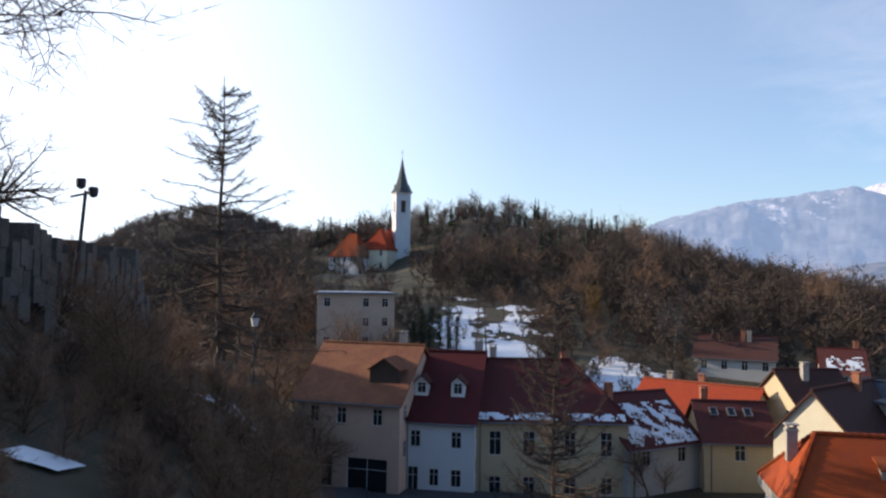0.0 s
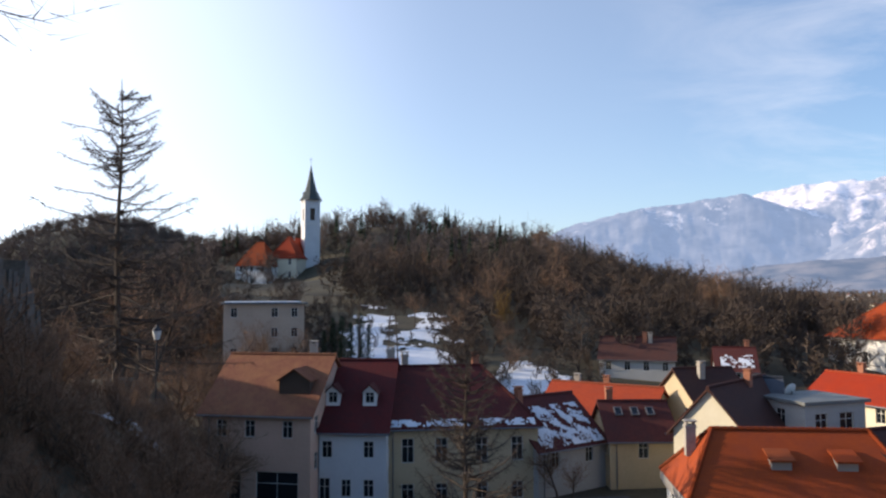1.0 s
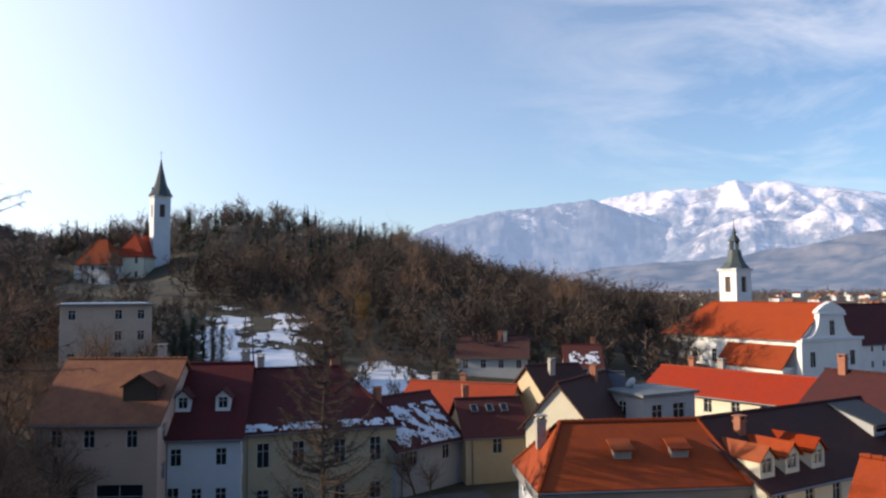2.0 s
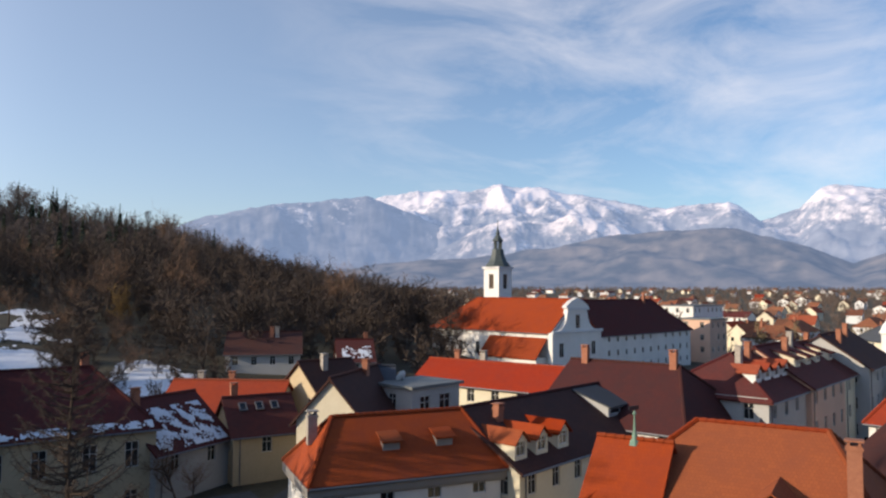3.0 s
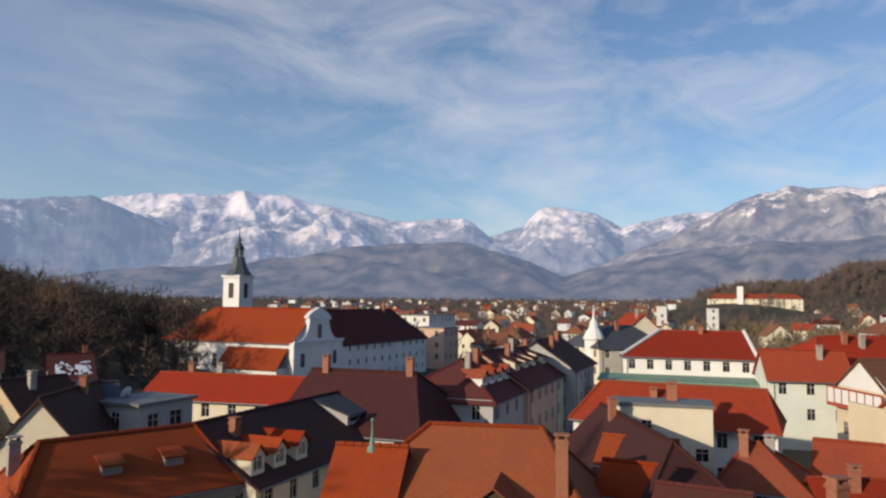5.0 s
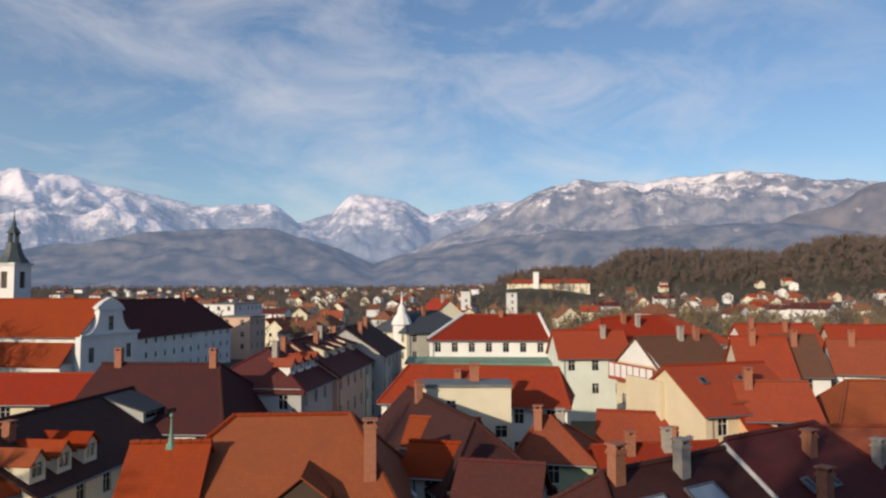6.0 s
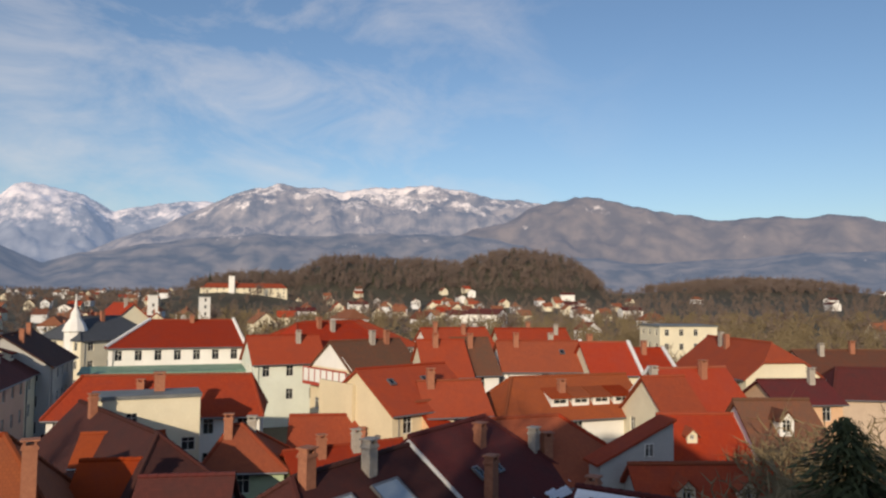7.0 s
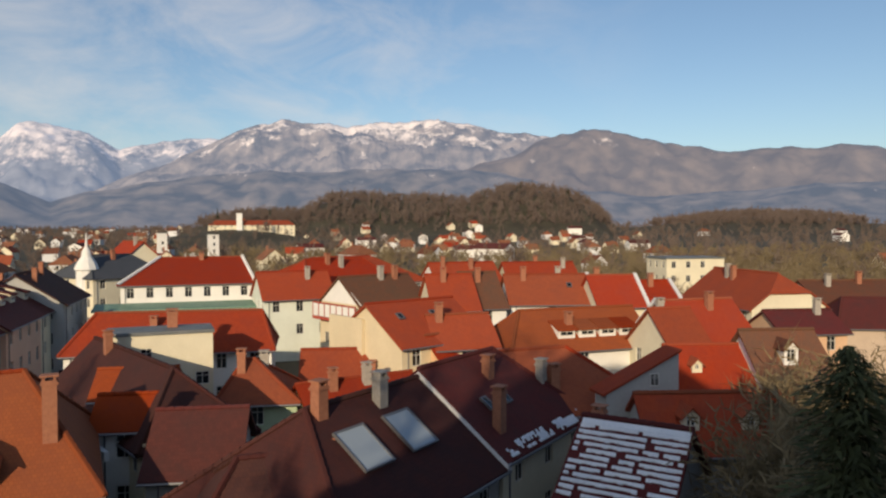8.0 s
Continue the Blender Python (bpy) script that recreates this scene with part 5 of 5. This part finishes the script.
at(bare_conifer(5, 29.0 - zz, 6.3, 0.10, "tall bare larch with drooping branches on the castle spur"), -14.5, 41.5, zz, 0)
zz = ground_z(5.0, 44.7)
at(bare_conifer(9, 15.8 - zz, 5.2, 0.12, "bare larch with upswept lower boughs beside the lane", droop=-0.1, gaps=0.05), 5.0, 44.7, zz, 0)


zz = ground_z(45.0, 231.0)
at(bare_conifer(13, 40.5 - zz, 4.2, 0.15, "bare reddish larch standing over the wood", droop=0.05, gaps=0.0), 45.0, 231.0, zz, 0)


def leaning_tree(trunk, limbs, label, seed):
    """A bare tree at the edge of the castle bank whose limbs reach out over it."""
    rng = random.Random(seed)
    root = tagged(new("tree"), label, "tree")
    x, y, top, r = trunk
    s = Shape()
    z0 = ground_z(x, y) - 0.4
    for k in range(6):
        s.tube((x + 0.05 * math.sin(k), y, z0 + (top - z0) * k / 6), (x + 0.05 * math.sin(k + 1), y, z0 + (top - z0) * (k + 1) / 6), r * (1 - 0.1 * k), r * (0.9 - 0.1 * k), 8)
    s.ob("trunk", M_BARK, root)
    segs = []
    for end, rad in limbs:
        a = Vector((x, y, top - rng.uniform(0.1, 0.5)))
        d = (Vector(end) - a) * 0.74
        grow(segs, a, d.normalized(), d.length, rad, 1, rng, dict(levels=4, kids=(0, 5, 4, 3), lift=-0.12, bend=0.2, low=True))
    segs_mesh([g for g in segs if g[4] == 1], 1, 0.006).ob("limb", M_BARK, root)
    segs_mesh([g for g in segs if g[4] > 1], 2, 0.006).ob("crown", M_TWIG, root)
    return root


leaning_tree((-7.2, 6.9, 21.6, 0.16), [((-4.2, 9.1, 19.5), 0.03), ((-5.3, 8.3, 19.0), 0.03), ((-4.7, 9.0, 20.6), 0.03), ((-5.6, 8.0, 20.2), 0.03)], "bare tree with thin hanging branches above the ruin", 31)
leaning_tree((-12.6, 15.8, 18.8, 0.2), [((-10.0, 17.3, 20.0), 0.08), ((-9.9, 17.4, 18.7), 0.08), ((-10.8, 16.8, 20.6), 0.07)], "bare gnarled tree on top of the ruin", 33)


def evergreen(seed, h, reach, label, column=False, fans=22, full=0.75, needles=None):
    """A conifer: trunk and many drooping needle sprays with gaps between them."""
    rng = random.Random(seed)
    root = tagged(new("spruce"), label, "tree")
    Shape().tube((0, 0, -0.5), (0, 0, h * 0.97), 0.016 * h, 0.02, 6).ob("trunk", M_BARK, root)
    s = Shape()
    n = int(h * 7)
    for k in range(n):
        f = k / n
        z = h * (0.05 + 0.94 * f)
        rad = reach * ((1 - f) ** full * (0.8 + 0.5 * noise.noise((f * 9, seed, 0.5))) if not column else (1 - f ** 3) ** 0.5) * rng.uniform(0.65, 1.1) + 0.12
        for i in range(fans):
            a = rng.uniform(0, 2 * math.pi)
            ca, sa = math.cos(a), math.sin(a)
            for m in range(5):
                r0, r1 = rad * (0.15 + 0.17 * m), rad * (0.15 + 0.17 * (m + 1.5))
                b = rng.uniform(-0.5, 0.5)
                wd = 0.03 + 0.035 * rad * rng.random()
                dz = -0.32 * rad * (m / 5) ** 1.3 * (0.2 if column else 1) + rng.uniform(-0.1, 0.1)
                c = Vector((ca * r0, sa * r0, z + dz))
                e = Vector((math.cos(a + b * 0.4) * r1, math.sin(a + b * 0.4) * r1, z + dz + (0.3 if column else -0.12) + rng.uniform(-0.1, 0.1)))
                side = Vector((-sa, ca, rng.uniform(-0.5, 0.5))) * wd
                s.add([c - side, c + side, e], [(0, 1, 2)])
    s.ob("crown", needles or M_NEEDLE, root)
    return root


e1 = evergreen(3, 13.5, 4.0, "broad olive-green cedar on the castle bank", fans=30, full=0.42, needles=M_CEDAR)
at(e1, 19.0, -10.8, 0.6)
e3 = evergreen(8, 9.5, 3.6, "low dark spruce on the castle bank", fans=26, full=0.5)
at(e3, 17.2, -10.6, 0.3)
e4 = evergreen(9, 9.5, 3.4, "low dark spruce on the castle bank", fans=26, full=0.5)
at(e4, 13.6, -10.4, 2.0)
for k in range(26):
    az, d = spots.uniform(112, 128), spots.uniform(12, 24)
    plant(bushes[k % 3], d * math.sin(radians(az)), d * math.cos(radians(az)), spots.uniform(0.6, 1.1))
e2 = evergreen(4, 15.8, 3.2, "dark green spruce on the castle bank")
at(e2, 15.8, -12.3, 1.5)
for k in range(44):
    az, d = spots.uniform(122, 132), spots.uniform(20, 60)
    plant(bushes[k % 3], d * math.sin(radians(az)), d * math.cos(radians(az)), spots.uniform(0.9, 1.5))
hedge = tagged(evergreen(6, 8, 1.0, "slim dark cypress beside the villa", column=True, fans=5), "slim dark cypress beside the villa", "tree", "cypresses by the villa")
hedge.name = "cypress"
at(hedge, -7.6, 113, ground_z(-7.6, 113) + 1.2)
for x, y, sc in ((-6.2, 112, 1.1), (-4.9, 113, 0.95), (-3.4, 112, 1.15), (-2.2, 113.5, 0.9), (-9.0, 114, 0.8)):
    c = copy_thing(hedge, Matrix())
    c.matrix_basis = pose(x, y, ground_z(x, y) + 0.8, 0, 0, x * 70) @ Matrix.Diagonal((sc, sc, sc, 1))


def low_tree(seed, spec, h, width):
    rng = random.Random(seed)
    segs = []
    grow(segs, Vector((0, 0, -0.5)), Vector((0, 0, 1)), h * 0.7, h * 0.02, 0, rng, spec)
    v, f = [], []
    for a, b, ra, rb, level in segs:
        d = b - a
        side = d.cross(Vector((rng.uniform(-1, 1), rng.uniform(-1, 1), 0.3))).normalized() * max(ra, width)
        o = len(v)
        v += [a - side, a + side, b]
        f.append((o, o + 1, o + 2))
    return np.array([tuple(p) for p in v]), np.array(f)


def low_spruce(seed, h, reach):
    rng = random.Random(seed)
    v, f = [(-0.15, 0, -0.5), (0.15, 0, -0.5), (0, 0, h)], [(0, 1, 2)]
    for k in range(90):
        t = rng.random() ** 0.8
        a, z = rng.uniform(0, 6.283), h * (0.08 + 0.9 * t)
        r = reach * (1 - t) * rng.uniform(0.7, 1.1) + 0.15
        o = len(v)
        w = 0.35 * r + 0.1
        v += [(math.cos(a + 1.57) * w, math.sin(a + 1.57) * w, z + 0.25 * r), (-math.cos(a + 1.57) * w, -math.sin(a + 1.57) * w, z + 0.3 * r), (math.cos(a) * r, math.sin(a) * r, z - 0.25 * r)]
        f.append((o, o + 1, o + 2))
    return np.array(v), np.array(f)


def wood(name, label, kinds, places, mat):
    """Many far trees as one mesh."""
    vs, fs, o = [], [], 0
    for k, (x, y, sc, a) in enumerate(places):
        v, f = kinds[k % len(kinds)]
        ca, sa = math.cos(a), math.sin(a)
        w = v @ np.array([[ca, sa, 0], [-sa, ca, 0], [0, 0, 1]]) * sc
        vs.append(w + np.array([x, y, ground_z(x, y)]))
        fs.append(f + o)
        o += len(v)
    v, f = np.concatenate(vs), np.concatenate(fs)
    me = bpy.data.meshes.new(name)
    me.vertices.add(len(v))
    me.vertices.foreach_set("co", v.astype(np.float32).ravel())
    me.loops.add(len(f) * 3)
    me.loops.foreach_set("vertex_index", f.astype(np.int32).ravel())
    me.polygons.add(len(f))
    me.polygons.foreach_set("loop_start", np.arange(0, len(f) * 3, 3, dtype=np.int32))
    me.update(calc_edges=True)
    me.materials.append(mat)
    return tagged(new(name, me), label, "wood", kind="stuff")


FAR = dict(levels=3, kids=(4, 3, 3), lift=0.3, bend=0.3, low=True)
far_kinds = [low_tree(100 + i, FAR, 11, 0.05) for i in range(5)]
thin_kinds = [low_tree(120 + i, dict(FAR, kids=(3, 2, 2)), 11, 0.16) for i in range(4)]
spruce_kinds = [low_spruce(140 + i, 13, 2.4) for i in range(3)]
wr = random.Random(77)


def scatter(n, box, ok, sc=(0.7, 1.25)):
    out = []
    while len(out) < n:
        x, y = wr.uniform(box[0], box[1]), wr.uniform(box[2], box[3])
        if ok(x, y):
            out.append((x, y, wr.uniform(*sc), wr.uniform(0, 6.28)))
    return out


def church_wood(x, y):
    az = math.degrees(math.atan2(x, y))
    if az > 34.5 and math.hypot(x, y) < (168 if az < 38 else 200):
        return False
    if -16 < x < 14 and y < 178:
        return False
    if 10 <= x < 30 and y < 132 or 7.5 < az < 11.5 and y < 158:
        return False
    if -60 < x < -20 and 262 < y < 292:
        return False
    if -12.8 < az < -4.0 and 172 < y < 292:
        return wr.random() < 0.08
    if az < -3 and y < 292 and y > 150 and az > -13:
        return wr.random() < 0.25
    return x < 150 - 0.12 * (y - 130) and not (y < 118 and min((x - 37.6) ** 2 + (y - 104) ** 2, (x - 50) ** 2 + (y - 100) ** 2) < 110)


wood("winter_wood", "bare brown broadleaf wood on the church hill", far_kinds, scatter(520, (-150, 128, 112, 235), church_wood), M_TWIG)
# trees higher up take the paler twigs with haze in their colour
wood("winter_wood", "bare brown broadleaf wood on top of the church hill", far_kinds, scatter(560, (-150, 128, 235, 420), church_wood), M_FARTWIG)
wood("undergrowth", "brown undergrowth of the church hill wood", thin_kinds, scatter(2300, (-150, 128, 100, 420), church_wood, (0.35, 0.8)), M_TWIG)
wood("undergrowth", "low brown scrub on the meadow slope", thin_kinds, scatter(520, (-16, 34, 90, 180), lambda x, y: not (-7 < x < 9 and 104 < y < 165) or wr.random() < 0.12, (0.14, 0.34)), M_TWIG)
wood("conifers", "dark conifers among the bare wood", spruce_kinds, scatter(110, (-90, 90, 190, 400), lambda x, y: church_wood(x, y) and y > 200), M_NEEDLE)
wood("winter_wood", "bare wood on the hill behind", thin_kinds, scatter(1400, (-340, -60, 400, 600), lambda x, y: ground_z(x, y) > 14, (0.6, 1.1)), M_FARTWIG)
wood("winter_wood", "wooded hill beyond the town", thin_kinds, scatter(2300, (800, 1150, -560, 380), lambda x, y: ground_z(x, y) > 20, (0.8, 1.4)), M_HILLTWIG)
wood("conifers", "dark conifers on the wooded hill", spruce_kinds, scatter(90, (800, 1150, -560, 380), lambda x, y: ground_z(x, y) > 24 and wr.random() < 0.35 + 0.6 * (noise.noise((x * 0.02, y * 0.02, 2.0)) > 0.1), (0.8, 1.4)), M_NEEDLE)


def valley(x, y):
    az, d = math.degrees(math.atan2(x, y)), math.hypot(x, y)
    return 26 < az < 135 and d > (150 if az > 100 else 190)


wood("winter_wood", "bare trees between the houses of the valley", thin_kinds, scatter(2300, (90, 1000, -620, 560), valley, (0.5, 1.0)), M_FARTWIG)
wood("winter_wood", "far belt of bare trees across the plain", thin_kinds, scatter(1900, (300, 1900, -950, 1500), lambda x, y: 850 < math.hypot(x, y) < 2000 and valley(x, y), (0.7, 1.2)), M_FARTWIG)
wood("winter_wood", "bare trees in the gardens behind the old town", thin_kinds, scatter(900, (135, 460, -330, 120), valley, (0.45, 0.85)), M_RIVERTWIG)
wood("winter_wood", "bare riverside trees", far_kinds, scatter(240, (112, 230, -170, -30), lambda x, y: x > 118 or y < -60, (0.6, 0.95)), M_RIVERTWIG)
wood("winter_wood", "bare trees beside the monastery", far_kinds, scatter(60, (60, 110, 145, 240), lambda x, y: True, (0.8, 1.15)), M_TWIG)
bank = [(math.radians(wr.uniform(114.5, 129)), wr.uniform(32, 50)) for _ in range(130)]
wood("winter_wood", "dense brown scrub and bare trees on the castle bank", far_kinds, [(d * math.sin(a), d * math.cos(a), wr.uniform(0.62, 0.95), 6.28 * wr.random()) for a, d in bank], M_RIVERTWIG)
willow = tagged(bare_tree(71, 7, BUSHY, M_TWIG2, 0.03), "yellow-twigged willow at the wood's edge", "tree")
at(willow, 24.5, 149, ground_z(24.5, 149) + 1.0)
plant(trees[1], 55, 247, 1.6)


# ---- far town ----
def far_house(L, W, eave, ridge, wall, roof, hip):
    root = new("house")
    s = Shape()
    s.loft([[(-L / 2, -W / 2, z), (L / 2, -W / 2, z), (L / 2, W / 2, z), (-L / 2, W / 2, z)] for z in (-3, eave)])
    if not hip:
        for sx in (-1, 1):
            s.add([(sx * L / 2, -W / 2, eave), (sx * L / 2, W / 2, eave), (sx * L / 2, 0, ridge)], [(0, 1, 2) if sx > 0 else (2, 1, 0)])
    s.ob("wall", WALL[wall], root)
    r, uv, _ = roof_mesh(L, W, eave, ridge, (hip, hip))
    link("roof", r.v, r.f, ROOF[roof], root, uvs=uv)
    chimney(root, L * 0.2, 0.8, ridge - 0.4, 1.25)
    f, p = window_meshes(1.2, 1.4)
    for k, (x, y, a) in enumerate(((-L * 0.28, -W / 2 - 0.03, 0), (L * 0.28, -W / 2 - 0.03, 0), (-L / 2 - 0.03, 1.8, -90), (-L / 2 - 0.03, -1.8, -90))):
        share("window", p, pose(x, y, eave - 2.2, 0, 0, a), root)
    return root


TOWN = "houses of the far town"
kinds = [tagged(far_house(*a), t, "house", TOWN) for a, t in (
    ((11, 9, 5.6, 9.0, "cream", "red", 0), "cream family house with red gabled roof"),
    ((10, 9, 5.2, 8.8, "cream", "rust", 0), "cream family house with rust-red gabled roof"),
    ((14, 10, 6.2, 9.6, "palegrey", "rust", 3), "pale house with hipped rust-red roof"),
    ((9, 8, 5.4, 8.4, "palegrey", "brown2", 0), "pale family house with brown gabled roof"),
    ((18, 10, 7.0, 9.4, "white", "darkred", 0), "long white house with dark red roof"))]
rt = random.Random(5)
taken = [(h.location.x, h.location.y, 13.0) for h in HOUSES] + [(95, 118, 32), (120, 112, 26), (hall.location.x, hall.location.y, 20), (601, 151, 60)]
count = 0
while count < 290:
    az, d = rt.uniform(30, 122), 180 * (1650 / 180) ** rt.random() ** 0.85
    x, y = d * math.sin(radians(az)), d * math.cos(radians(az))
    if az < 36 and d < 260:
        continue
    if any((x - a) ** 2 + (y - b) ** 2 < r * r for a, b, r in taken) or ground_z(x, y) - 0.011 * max(0, d - 450) > 18:
        continue
    if az > 72 and (d < 430 or d > 880 or az > 106) and rt.random() < 0.93:
        continue
    if 72 < az < 80 and 400 < d < 620:
        continue
    if az > 97 and d < 190 or az > 80 and 170 < d < 300 and rt.random() < 0.6:
        continue
    if abs(y - (36.5 + (x - 62) * 0.243)) < 9 and x < 175:
        continue
    taken.append((x, y, 11 + d * 0.012))
    c = copy_thing(kinds[rt.randrange(5)], pose(x, y, ground_z(x, y) + 0.4, 0, 0, rt.choice((11, 101, -79, 191)) + rt.uniform(-14, 14)) @ Matrix.Diagonal((0.82, 0.82, 0.82, 1)))
    count += 1
for k, h in enumerate(kinds):
    x, y = 260 + 26 * k, 96 - 31 * k
    h.matrix_basis = pose(x, y, ground_z(x, y) + 0.3, 0, 0, 20 + 9 * k)

# long nunnery with tower on the rise
nun = house((601.2, 151.4), -78, 68, 12, 20.4, 23.8, "cream", "red", (5, 5), "long white convent with a square tower on a rise", base=10.0, gap=5, caps=False)
Shape().box(-12, -7.5, -8.5, -6.1, 10.0, 29.6).ob("tower", WALL["white"], nun)



# ---- ruin, lamp and street things ----
ruin = tagged(new("ruin_wall"), "dark rubble wall of a castle ruin with a square opening", "wall")
s = Shape()
a, b = Vector((-8.9, 12.6, 0)), Vector((-11.4, 25.5, 0))
u = (b - a).normalized()
nrm = Vector((u.y, -u.x, 0))
L = (b - a).length
rng = random.Random(12)
nx, nz = 34, 16
tops = [18.4 - 0.5 * smoothstep(0, 5, L * i / nx) - 0.35 * (i % 7 > 3) + rng.uniform(-0.18, 0.18) - 1.2 * smoothstep(L - 2.5, L, L * i / nx) for i in range(nx + 1)]
for i in range(nx):
    for k in range(nz):
        x0, x1 = L * i / nx, L * (i + 1) / nx
        zb = 9.0
        z0, z1 = zb + (tops[i] - zb) * k / nz, zb + (tops[i] - zb) * (k + 1) / nz
        if 0.6 < x0 < 3.2 and 14.3 < (z0 + z1) / 2 < 16.3:
            continue
        j = rng.uniform(0, 0.12)
        p0, p1 = a + u * (x0 + 0.015) + nrm * j, a + u * (x1 - 0.015) + nrm * j
        back = -nrm * (0.9 + j)
        s.loft([[q + Vector((0, 0, z)) for q in (p0, p1, p1 + back, p0 + back)] for z in (z0 + 0.01, z1)])
s.ob("masonry", M_STONE, ruin)
Shape().loft([[a + u * x + nrm * w + Vector((0, 0, z)) for w, z in ((0.1, 14.0), (0.45, 14.0), (0.45, 14.2), (0.1, 14.2))] for x in (0.2, 5.2)]).ob("ledge", M_RENDER, ruin)

lamp = tagged(at(new("floodlight_mast"), -9.3, 16.6, 0), "thin steel mast with two floodlights at the ruin", "lamp")
Shape().tube((0, 0, ground_z(-9.3, 16.6) - 0.4), (0.28, 0.05, 19.1), 0.055, 0.04, 8).ob("mast", M_METAL, lamp)
Shape().tube((-0.05, 0, 18.95), (0.55, 0.1, 19.1), 0.03, 0.03, 6).ob("arm", M_METAL, lamp)
for x, z in ((0.16, 19.28), (0.46, 19.08)):
    Shape().turned([(0.04, z - 0.14), (0.1, z - 0.09), (0.115, z + 0.07), (0.09, z + 0.11)], 10, x, 0.05).ob("lamp_head", M_METAL, lamp)


def lantern(x, y, h, label):
    root = tagged(at(new("street_lamp"), x, y, ground_z(x, y)), label, "lamp")
    Shape().turned([(0.12, 0), (0.1, 0.5), (0.05, 0.6), (0.04, h)], 8).ob("pole", M_METAL, root)
    Shape().turned([(0.12, h), (0.22, h + 0.4), (0.2, h + 0.42)], 6).ob("lantern", M_FRAME, root)
    Shape().turned([(0.26, h + 0.42), (0.08, h + 0.62), (0.02, h + 0.75)], 6).ob("cap", M_METAL, root)
    return root


lantern(-11.0, 37.0, 3.6, "old-fashioned street lantern on a dark pole below the bank")
lantern(54.0, 36.0, 6.0, "street lantern at the crossing")


def car(x, y, rot, paint, label):
    root = tagged(at(new("car"), x, y, ground_z(x, y) + 0.4, rot), label, "car", "parked cars")
    b = Shape().loft([[(px, sy * w, pz) for px, pz in ((-2.05, 0.3), (2.05, 0.3), (2.1, 0.62), (1.95, 0.82), (1.0, 0.93), (-1.5, 0.98), (-2.05, 0.86))] for sy, w in ((-1, 0.85), (1, 0.85))])
    b.ob("body", paint, root)
    Shape().loft([[(-1.6, -0.78, 0.95), (1.05, -0.78, 0.92), (1.05, 0.78, 0.92), (-1.6, 0.78, 0.95)], [(-1.1, -0.62, 1.42), (0.3, -0.62, 1.42), (0.3, 0.62, 1.42), (-1.1, 0.62, 1.42)]]).ob("cabin", M_GLASS, root)
    Shape().box(-1.08, 0.28, -0.6, 0.6, 1.42, 1.46).ob("roof_panel", paint, root)
    for wx in (-1.3, 1.3):
        for wy in (-0.86, 0.72):
            w = Shape().turned([(0.31, 0), (0.31, 0.16)], 14).ob("wheel", M_METAL, root)
            w.matrix_local = pose(wx, wy + 0.16, 0.31, 90, 0, 0)
    return root


P_WHITE, P_SILVER, P_BLUE = plain("car_white", (0.7, 0.7, 0.7), 0.25), plain("car_silver", (0.35, 0.36, 0.38), 0.3, 0.6), plain("car_blue", (0.03, 0.06, 0.14), 0.25)
for x, y, r, p, t in ((80, 40.4, 14, P_SILVER, "silver car parked at the kerb"), (88, 42, 14, P_WHITE, "white car parked at the kerb"), (97, 44.6, 14, P_BLUE, "dark blue car parked at the kerb"),
                      (66, 36.4, 14, P_SILVER, "silver car on the street"), (74, 8.5, -70, P_WHITE, "white car in the yard"), (76, 11.5, -75, P_BLUE, "dark car in the yard")):
    car(x, y, r, p, t)

# finial on the orange wing, dish, pole and timber frame on the meadow
fin = tagged(at(new("roof_finial"), orange_wing.location.x, orange_wing.location.y, 0), "green copper finial with weather vane on a roof", "finial")
Shape().turned([(0.4, 9.0), (0.2, 9.3), (0.08, 9.7), (0.04, 10.5), (0.11, 10.6), (0.03, 10.75)], 8).ob("spike", M_COPPER, fin)
Shape().box(-0.4, 0.3, -0.015, 0.015, 10.78, 11.0).ob("vane", M_METAL, fin)
dish = tagged(at(new("satellite_dish"), dish_house.location.x + 1.2, dish_house.location.y - 2.2, roof_point(dish_house, 0, -2.4) + 0.4, 200), "white satellite dish on the slate roof", "dish")
Shape().turned([(0.02, 0.0), (0.3, 0.03), (0.5, 0.1), (0.6, 0.18), (0.58, 0.2)], 14).ob("bowl", M_FRAME, dish).matrix_local = pose(0, 0, 0.5, 65, 0, 0)
Shape().tube((0, 0, -0.5), (0, 0, 0.5), 0.04, 0.04, 6).ob("arm", M_METAL, dish)
fr = tagged(at(new("timber_frame"), 1.6, 118, ground_z(1.6, 118)), "two-legged timber pole frame on the snowy meadow", "frame")
for x in (-0.9, 0.9):
    Shape().tube((x, 0, -0.5), (x * 0.45, 0, 9.0), 0.14, 0.10, 6).ob("leg", M_WOOD, fr)
for z in (3.0, 6.0, 8.6):
    Shape().tube((-1.1, -0.15, z), (1.1, -0.15, z), 0.07, 0.07, 5).ob("crossbar", M_WOOD, fr)
pole = tagged(at(new("utility_pole"), -3.6, 110, ground_z(-3.6, 110)), "wooden utility pole beside the villa", "pole")
Shape().tube((0, 0, -0.5), (0.1, 0, 12.0), 0.15, 0.1, 7).ob("shaft", M_WOOD, pole)
Shape().tube((-0.9, -0.12, 11.2), (0.9, -0.12, 11.2), 0.06, 0.06, 5).ob("crossarm", M_WOOD, pole)
